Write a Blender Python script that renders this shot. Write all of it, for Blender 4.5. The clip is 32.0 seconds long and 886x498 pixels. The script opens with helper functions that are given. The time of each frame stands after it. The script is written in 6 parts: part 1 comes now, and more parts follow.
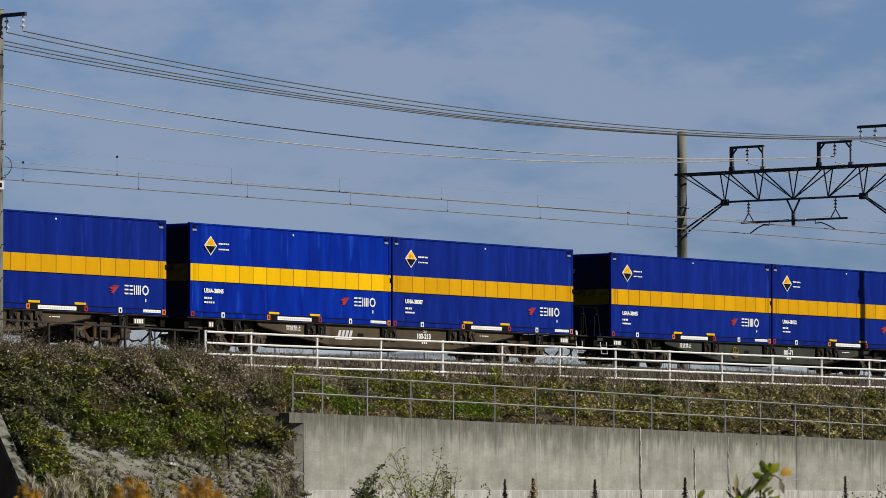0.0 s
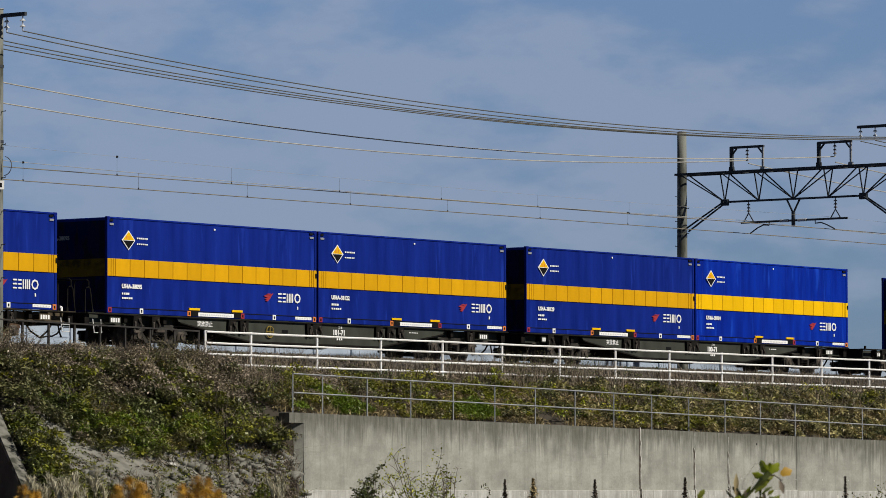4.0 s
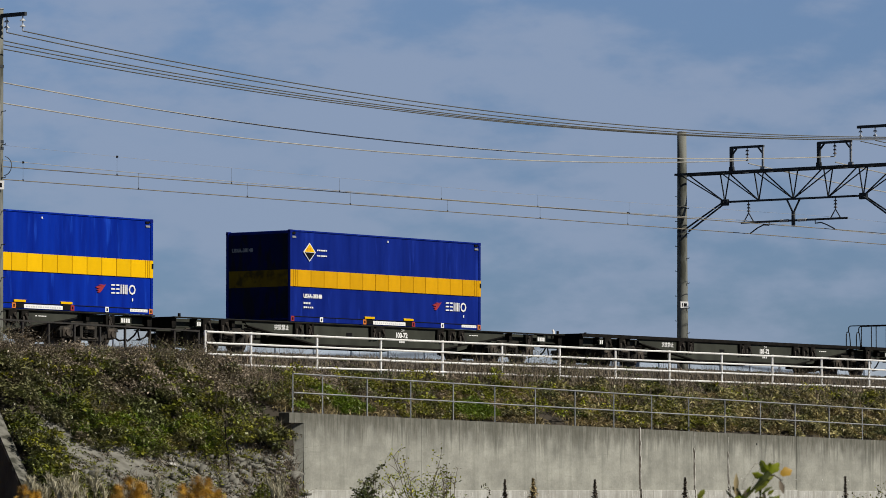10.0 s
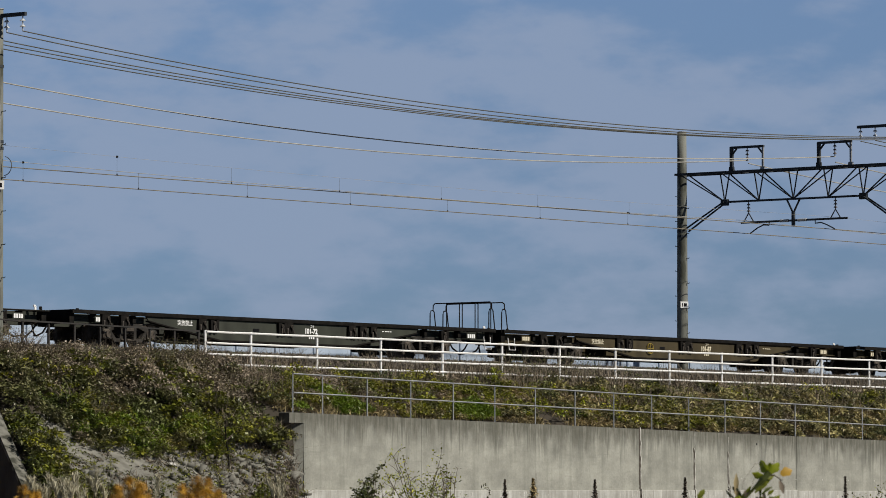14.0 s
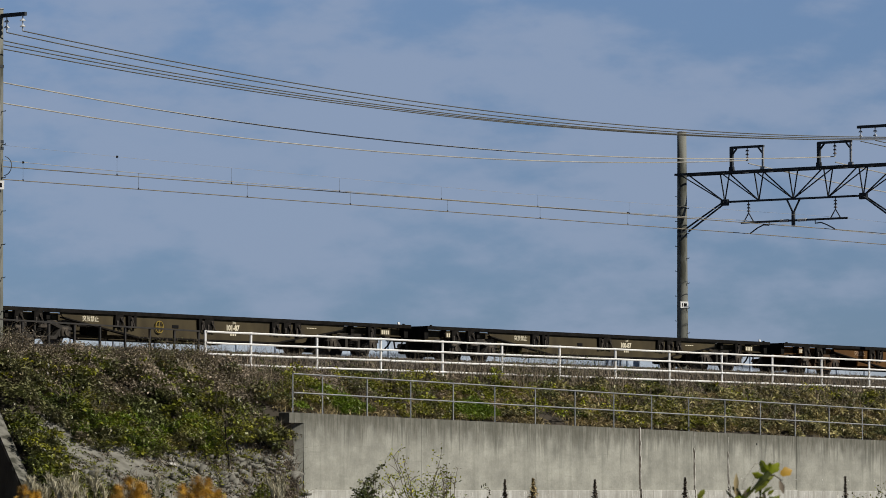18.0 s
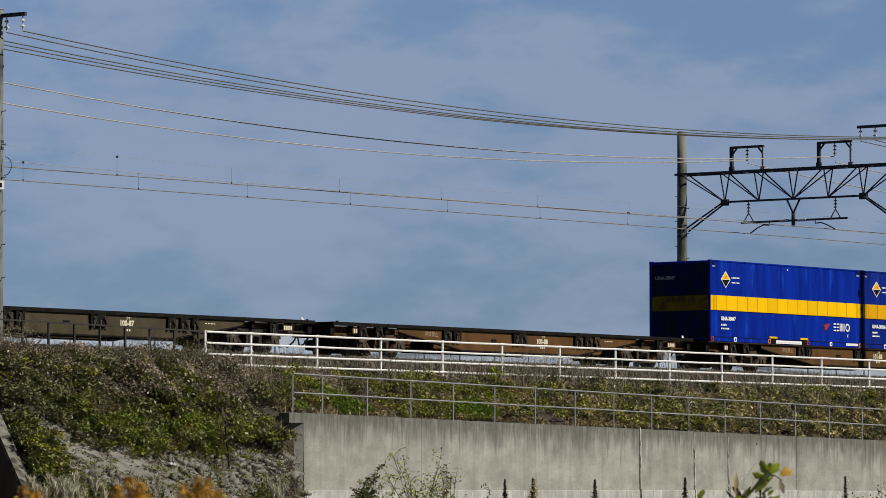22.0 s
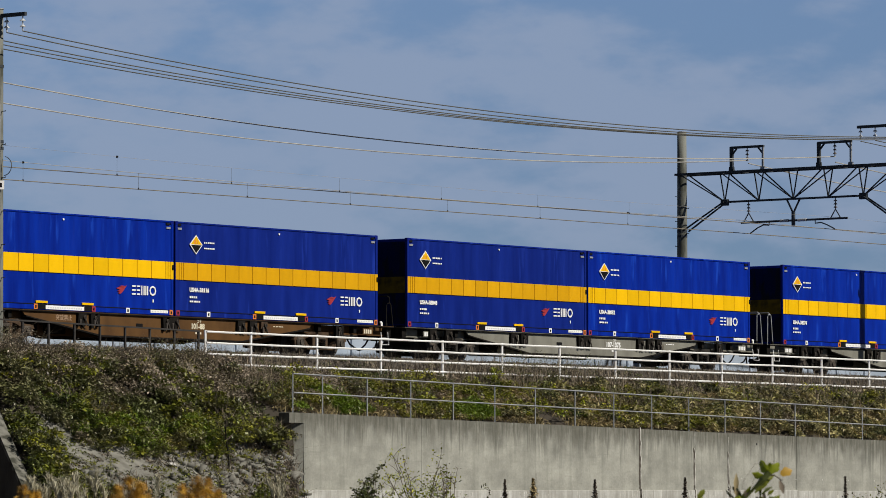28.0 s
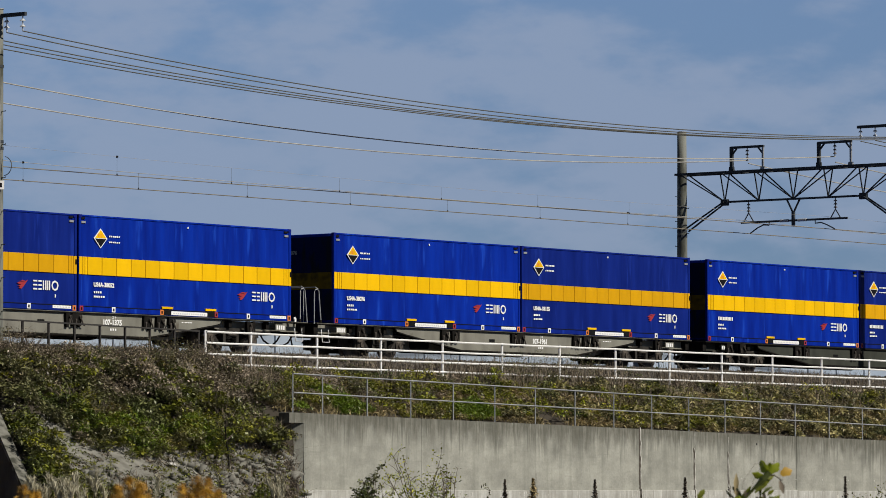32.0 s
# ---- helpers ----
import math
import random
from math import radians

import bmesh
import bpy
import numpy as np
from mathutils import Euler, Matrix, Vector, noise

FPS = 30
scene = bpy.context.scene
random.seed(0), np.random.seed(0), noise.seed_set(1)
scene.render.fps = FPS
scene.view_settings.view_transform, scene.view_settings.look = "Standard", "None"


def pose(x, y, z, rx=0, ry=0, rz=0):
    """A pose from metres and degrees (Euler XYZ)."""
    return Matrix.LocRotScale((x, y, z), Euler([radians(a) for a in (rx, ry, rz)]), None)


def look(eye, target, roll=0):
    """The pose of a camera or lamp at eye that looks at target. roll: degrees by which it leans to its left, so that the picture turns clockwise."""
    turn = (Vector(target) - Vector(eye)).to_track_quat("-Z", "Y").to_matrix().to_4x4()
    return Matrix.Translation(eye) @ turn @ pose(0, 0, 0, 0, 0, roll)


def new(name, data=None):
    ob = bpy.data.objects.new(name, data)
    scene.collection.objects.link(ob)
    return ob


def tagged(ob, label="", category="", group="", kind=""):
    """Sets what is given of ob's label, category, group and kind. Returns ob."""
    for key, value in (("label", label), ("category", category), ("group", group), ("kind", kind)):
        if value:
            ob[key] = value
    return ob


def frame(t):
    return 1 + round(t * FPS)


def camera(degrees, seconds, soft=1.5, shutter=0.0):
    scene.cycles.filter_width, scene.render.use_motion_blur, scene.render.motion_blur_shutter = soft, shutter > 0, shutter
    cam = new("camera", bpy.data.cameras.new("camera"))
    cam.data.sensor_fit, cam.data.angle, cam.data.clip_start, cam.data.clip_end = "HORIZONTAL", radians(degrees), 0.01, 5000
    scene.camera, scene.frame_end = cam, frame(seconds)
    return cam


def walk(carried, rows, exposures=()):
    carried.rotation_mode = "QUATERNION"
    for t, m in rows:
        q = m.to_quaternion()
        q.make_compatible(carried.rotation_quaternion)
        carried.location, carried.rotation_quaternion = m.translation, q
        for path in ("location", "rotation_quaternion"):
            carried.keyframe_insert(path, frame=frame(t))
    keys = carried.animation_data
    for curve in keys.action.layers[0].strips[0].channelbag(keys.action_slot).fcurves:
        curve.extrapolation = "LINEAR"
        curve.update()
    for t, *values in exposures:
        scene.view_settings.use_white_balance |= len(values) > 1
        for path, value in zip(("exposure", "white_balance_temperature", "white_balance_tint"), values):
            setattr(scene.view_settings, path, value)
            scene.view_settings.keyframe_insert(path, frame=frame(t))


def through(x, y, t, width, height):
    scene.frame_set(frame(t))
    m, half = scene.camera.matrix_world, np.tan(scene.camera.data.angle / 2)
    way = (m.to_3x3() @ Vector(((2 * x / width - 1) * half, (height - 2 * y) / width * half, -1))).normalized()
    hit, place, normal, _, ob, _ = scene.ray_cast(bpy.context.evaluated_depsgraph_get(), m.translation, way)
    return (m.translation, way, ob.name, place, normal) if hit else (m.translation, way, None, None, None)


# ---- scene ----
cam = camera(10.847, 32.0, soft=0.5)
# focus on the train: the weeds near the lens are soft
cam.data.dof.use_dof, cam.data.dof.focus_distance, cam.data.dof.aperture_fstop = True, 138.0, 12.0
EYE = (0.0, 0.0, -4.267)
YAW, TILT, ROLL = 52.646, 3.070, -0.053
CAMPOSE = pose(*EYE, 90.0 + TILT, 0, -YAW) @ pose(0, 0, 0, 0, 0, ROLL)
walk(cam, [(0.0, CAMPOSE), (32.0, CAMPOSE)])

# ---- plan: x along the track, y away from the camera, z up from the rail top ----
TRACK_Y, FAR_TRACK_Y = 88.585, 92.40
SHIFT = [(0, 168.42), (3, 149.98), (5.5, 134.57), (8, 119.22), (10.5, 103.855), (10.8, 102.005), (10.9, 101.615), (11, 101.0), (13.5, 85.555), (17, 64.06),
         (20, 45.63), (23, 27.17), (25, 14.88), (28, -3.55), (30, -15.80), (32, -28.06)]
GROUND = -5.7

# ---- world, sun, exposure ----
SUN_ELEV, SUN_TURN = 37.0, 168.0
scene.view_settings.exposure = 0.0
world = bpy.data.worlds.new("sky")
scene.world = world
world.use_nodes = True
wn, wl = world.node_tree.nodes, world.node_tree.links
wn.clear()
sky = wn.new("ShaderNodeTexSky")
sky.sky_type, sky.sun_disc = "NISHITA", False
sky.sun_elevation, sky.sun_rotation = radians(SUN_ELEV), radians(SUN_TURN)
sky.altitude, sky.air_density, sky.dust_density, sky.ozone_density = 1500, 0.7, 0.1, 3.0
wout, wbg, wtc = wn.new("ShaderNodeOutputWorld"), wn.new("ShaderNodeBackground"), wn.new("ShaderNodeTexCoord")
wmap = wn.new("ShaderNodeMapping")
wmap.inputs["Scale"].default_value = (15.0, 15.0, 30.0)
wmap.inputs["Location"].default_value = (2.52, 18.94, 17.31)
wnoise = wn.new("ShaderNodeTexNoise")
wnoise.inputs["Scale"].default_value, wnoise.inputs["Detail"].default_value, wnoise.inputs["Roughness"].default_value = 1.0, 4.0, 0.5
wramp = wn.new("ShaderNodeMapRange")
wramp.interpolation_type = "SMOOTHSTEP"
wramp.inputs["From Min"].default_value, wramp.inputs["From Max"].default_value = 0.645, 0.935
wramp.inputs["To Min"].default_value, wramp.inputs["To Max"].default_value = 0.0, 0.64
wmix = wn.new("ShaderNodeMix")
wmix.data_type = "RGBA"
wl.new(wtc.outputs["Generated"], wmap.inputs["Vector"])
wl.new(wmap.outputs["Vector"], wnoise.inputs["Vector"])
# the thin cloud opens higher up
wopen, wsum = wn.new("ShaderNodeMapRange"), wn.new("ShaderNodeMath")
wopen.inputs["From Min"].default_value, wopen.inputs["From Max"].default_value = 0.085, 0.125
wopen.inputs["To Min"].default_value, wopen.inputs["To Max"].default_value = 0.0, -0.16
wfine, wfmap, wadd = wn.new("ShaderNodeTexNoise"), wn.new("ShaderNodeMapping"), wn.new("ShaderNodeMath")
wfmap.inputs["Scale"].default_value, wfmap.inputs["Rotation"].default_value = (55.0, 55.0, 130.0), (0.0, 0.10, 0.0)
wfmap.inputs["Location"].default_value = (54.26, 27.28, 35.94)
wfine.inputs["Scale"].default_value, wfine.inputs["Detail"].default_value, wfine.inputs["Roughness"].default_value = 1.0, 5.0, 0.55
wl.new(wtc.outputs["Generated"], wfmap.inputs["Vector"])
wl.new(wfmap.outputs["Vector"], wfine.inputs["Vector"])
wadd.operation = "MULTIPLY_ADD"
wadd.inputs[1].default_value = 0.62
wl.new(wfine.outputs["Fac"], wadd.inputs[0])
wl.new(wnoise.outputs["Fac"], wadd.inputs[2])
wl.new(wadd.outputs[0], wsum.inputs[0])
wl.new(wopen.outputs["Result"], wsum.inputs[1])
wl.new(wsum.outputs[0], wramp.inputs["Value"])
wl.new(wramp.outputs["Result"], wmix.inputs[0])
# bluer air low over the horizon, thinning into pale haze right at it
wsep, wlow, wtint = wn.new("ShaderNodeSeparateXYZ"), wn.new("ShaderNodeMapRange"), wn.new("ShaderNodeMix")
wl.new(wtc.outputs["Generated"], wsep.inputs[0])
wl.new(wsep.outputs["Z"], wlow.inputs["Value"])
wl.new(wsep.outputs["Z"], wopen.inputs["Value"])
wlow.inputs["From Min"].default_value, wlow.inputs["From Max"].default_value = 0.02, 0.11
wtint.data_type, wtint.blend_type = "RGBA", "MIX"
wl.new(wlow.outputs["Result"], wtint.inputs[0])
wtint.inputs[6].default_value, wtint.inputs[7].default_value = (0.425, 0.465, 0.575, 1), (0.925, 0.895, 0.925, 1)
wmul = wn.new("ShaderNodeMix")
wmul.data_type, wmul.blend_type = "RGBA", "MULTIPLY"
wmul.inputs[0].default_value = 1.0
wl.new(sky.outputs["Color"], wmul.inputs[6])
wl.new(wtint.outputs[2], wmul.inputs[7])
# the clear sky above the view is dimmed towards the zenith to cut fill light
wup, wdeep = wn.new("ShaderNodeMapRange"), wn.new("ShaderNodeMix")
wup.interpolation_type = "SMOOTHSTEP"
wup.inputs["From Min"].default_value, wup.inputs["From Max"].default_value = 0.10, 0.36
wup.inputs["To Min"].default_value, wup.inputs["To Max"].default_value = 1.0, 0.07
wl.new(wsep.outputs["Z"], wup.inputs["Value"])
wdeep.data_type, wdeep.blend_type = "RGBA", "MULTIPLY"
wdeep.inputs[0].default_value = 1.0
wl.new(wmul.outputs[2], wdeep.inputs[6])
wl.new(wup.outputs["Result"], wdeep.inputs[7])
wl.new(wdeep.outputs[2], wmix.inputs[6])
wmix.inputs[7].default_value = (3.75, 4.55, 6.2, 1)
wl.new(wmix.outputs[2], wbg.inputs["Color"])
wbg.inputs["Strength"].default_value = 0.078
wl.new(wbg.outputs[0], wout.inputs["Surface"])

sun = new("sun", bpy.data.lights.new("sun", "SUN"))
sun.data.energy, sun.data.angle, sun.data.color = 4.25, radians(0.53), (1.0, 0.94, 0.84)
SUN_AT = Vector((math.sin(radians(SUN_TURN)) * math.cos(radians(SUN_ELEV)), math.cos(radians(SUN_TURN)) * math.cos(radians(SUN_ELEV)), math.sin(radians(SUN_ELEV))))
sun.matrix_world = look(SUN_AT * 60 + Vector((115, 80, 0)), (115, 80, 0))


# ---- materials ----
def material(name, base, other=None, scale=3.0, rough=0.6, metal=0.0, bump=0.0, bump_scale=40.0, stretch=(1, 1, 1), island=0.0, per_object=0.0, spots=None, detail=5.0, gloss=0.5):
    """Two noises mix base and other; island / per_object vary the value piece by piece; spots: (colour, from, scale)."""
    m = bpy.data.materials.new(name)
    m.use_nodes = True
    nt = m.node_tree
    n, l = nt.nodes, nt.links
    b = n["Principled BSDF"]
    b.inputs["Roughness"].default_value, b.inputs["Metallic"].default_value, b.inputs["Specular IOR Level"].default_value = rough, metal, gloss
    tc, mp = n.new("ShaderNodeTexCoord"), n.new("ShaderNodeMapping")
    mp.inputs["Scale"].default_value = stretch
    l.new(tc.outputs["Object"], mp.inputs["Vector"])
    no = n.new("ShaderNodeTexNoise")
    no.inputs["Scale"].default_value, no.inputs["Detail"].default_value = scale, detail
    l.new(mp.outputs["Vector"], no.inputs["Vector"])
    mr = n.new("ShaderNodeMapRange")
    mr.inputs["From Min"].default_value, mr.inputs["From Max"].default_value = 0.32, 0.68
    l.new(no.outputs["Fac"], mr.inputs["Value"])
    mx = n.new("ShaderNodeMix")
    mx.data_type = "RGBA"
    l.new(mr.outputs["Result"], mx.inputs[0])
    mx.inputs[6].default_value = (*base, 1)
    mx.inputs[7].default_value = (*(other or [c * 0.8 for c in base]), 1)
    col = mx.outputs[2]
    if spots:
        s2, r2, m2 = n.new("ShaderNodeTexNoise"), n.new("ShaderNodeMapRange"), n.new("ShaderNodeMix")
        s2.inputs["Scale"].default_value, s2.inputs["Detail"].default_value = spots[2], 6
        l.new(mp.outputs["Vector"], s2.inputs["Vector"])
        r2.inputs["From Min"].default_value, r2.inputs["From Max"].default_value = spots[1], spots[1] + 0.12
        l.new(s2.outputs["Fac"], r2.inputs["Value"])
        m2.data_type = "RGBA"
        l.new(r2.outputs["Result"], m2.inputs[0])
        l.new(col, m2.inputs[6])
        m2.inputs[7].default_value = (*spots[0], 1)
        col = m2.outputs[2]
    for amount, node, out in ((island, "ShaderNodeNewGeometry", "Random Per Island"), (per_object, "ShaderNodeObjectInfo", "Random")):
        if amount:
            g, r3, hs = n.new(node), n.new("ShaderNodeMapRange"), n.new("ShaderNodeHueSaturation")
            l.new(g.outputs[out], r3.inputs["Value"])
            r3.inputs["To Min"].default_value, r3.inputs["To Max"].default_value = 1 - amount, 1 + amount
            l.new(r3.outputs["Result"], hs.inputs["Value"])
            l.new(col, hs.inputs["Color"])
            col = hs.outputs["Color"]
    l.new(col, b.inputs["Base Color"])
    if bump:
        nb, bp = n.new("ShaderNodeTexNoise"), n.new("ShaderNodeBump")
        nb.inputs["Scale"].default_value, nb.inputs["Detail"].default_value = bump_scale, 4
        l.new(mp.outputs["Vector"], nb.inputs["Vector"])
        bp.inputs["Strength"].default_value, bp.inputs["Distance"].default_value = bump, 0.02
        l.new(nb.outputs["Fac"], bp.inputs["Height"])
        l.new(bp.outputs["Normal"], b.inputs["Normal"])
    return m


def leaf_material(name, base, other, patch, scale=0.9, island=0.45, through=0.16):
    """Leaves: hue drifts in patches and differs leaf by leaf; some light passes through."""
    m = material(name, base, other, scale=scale, rough=0.42, island=island, spots=patch)
    nt = m.node_tree
    b = nt.nodes["Principled BSDF"]
    tr, mixer, out = nt.nodes.new("ShaderNodeBsdfTranslucent"), nt.nodes.new("ShaderNodeMixShader"), nt.nodes["Material Output"]
    nt.links.new(b.inputs["Base Color"].links[0].from_socket, tr.inputs["Color"])
    mixer.inputs[0].default_value = through
    nt.links.new(b.outputs[0], mixer.inputs[1])
    nt.links.new(tr.outputs[0], mixer.inputs[2])
    nt.links.new(mixer.outputs[0], out.inputs["Surface"])
    return m


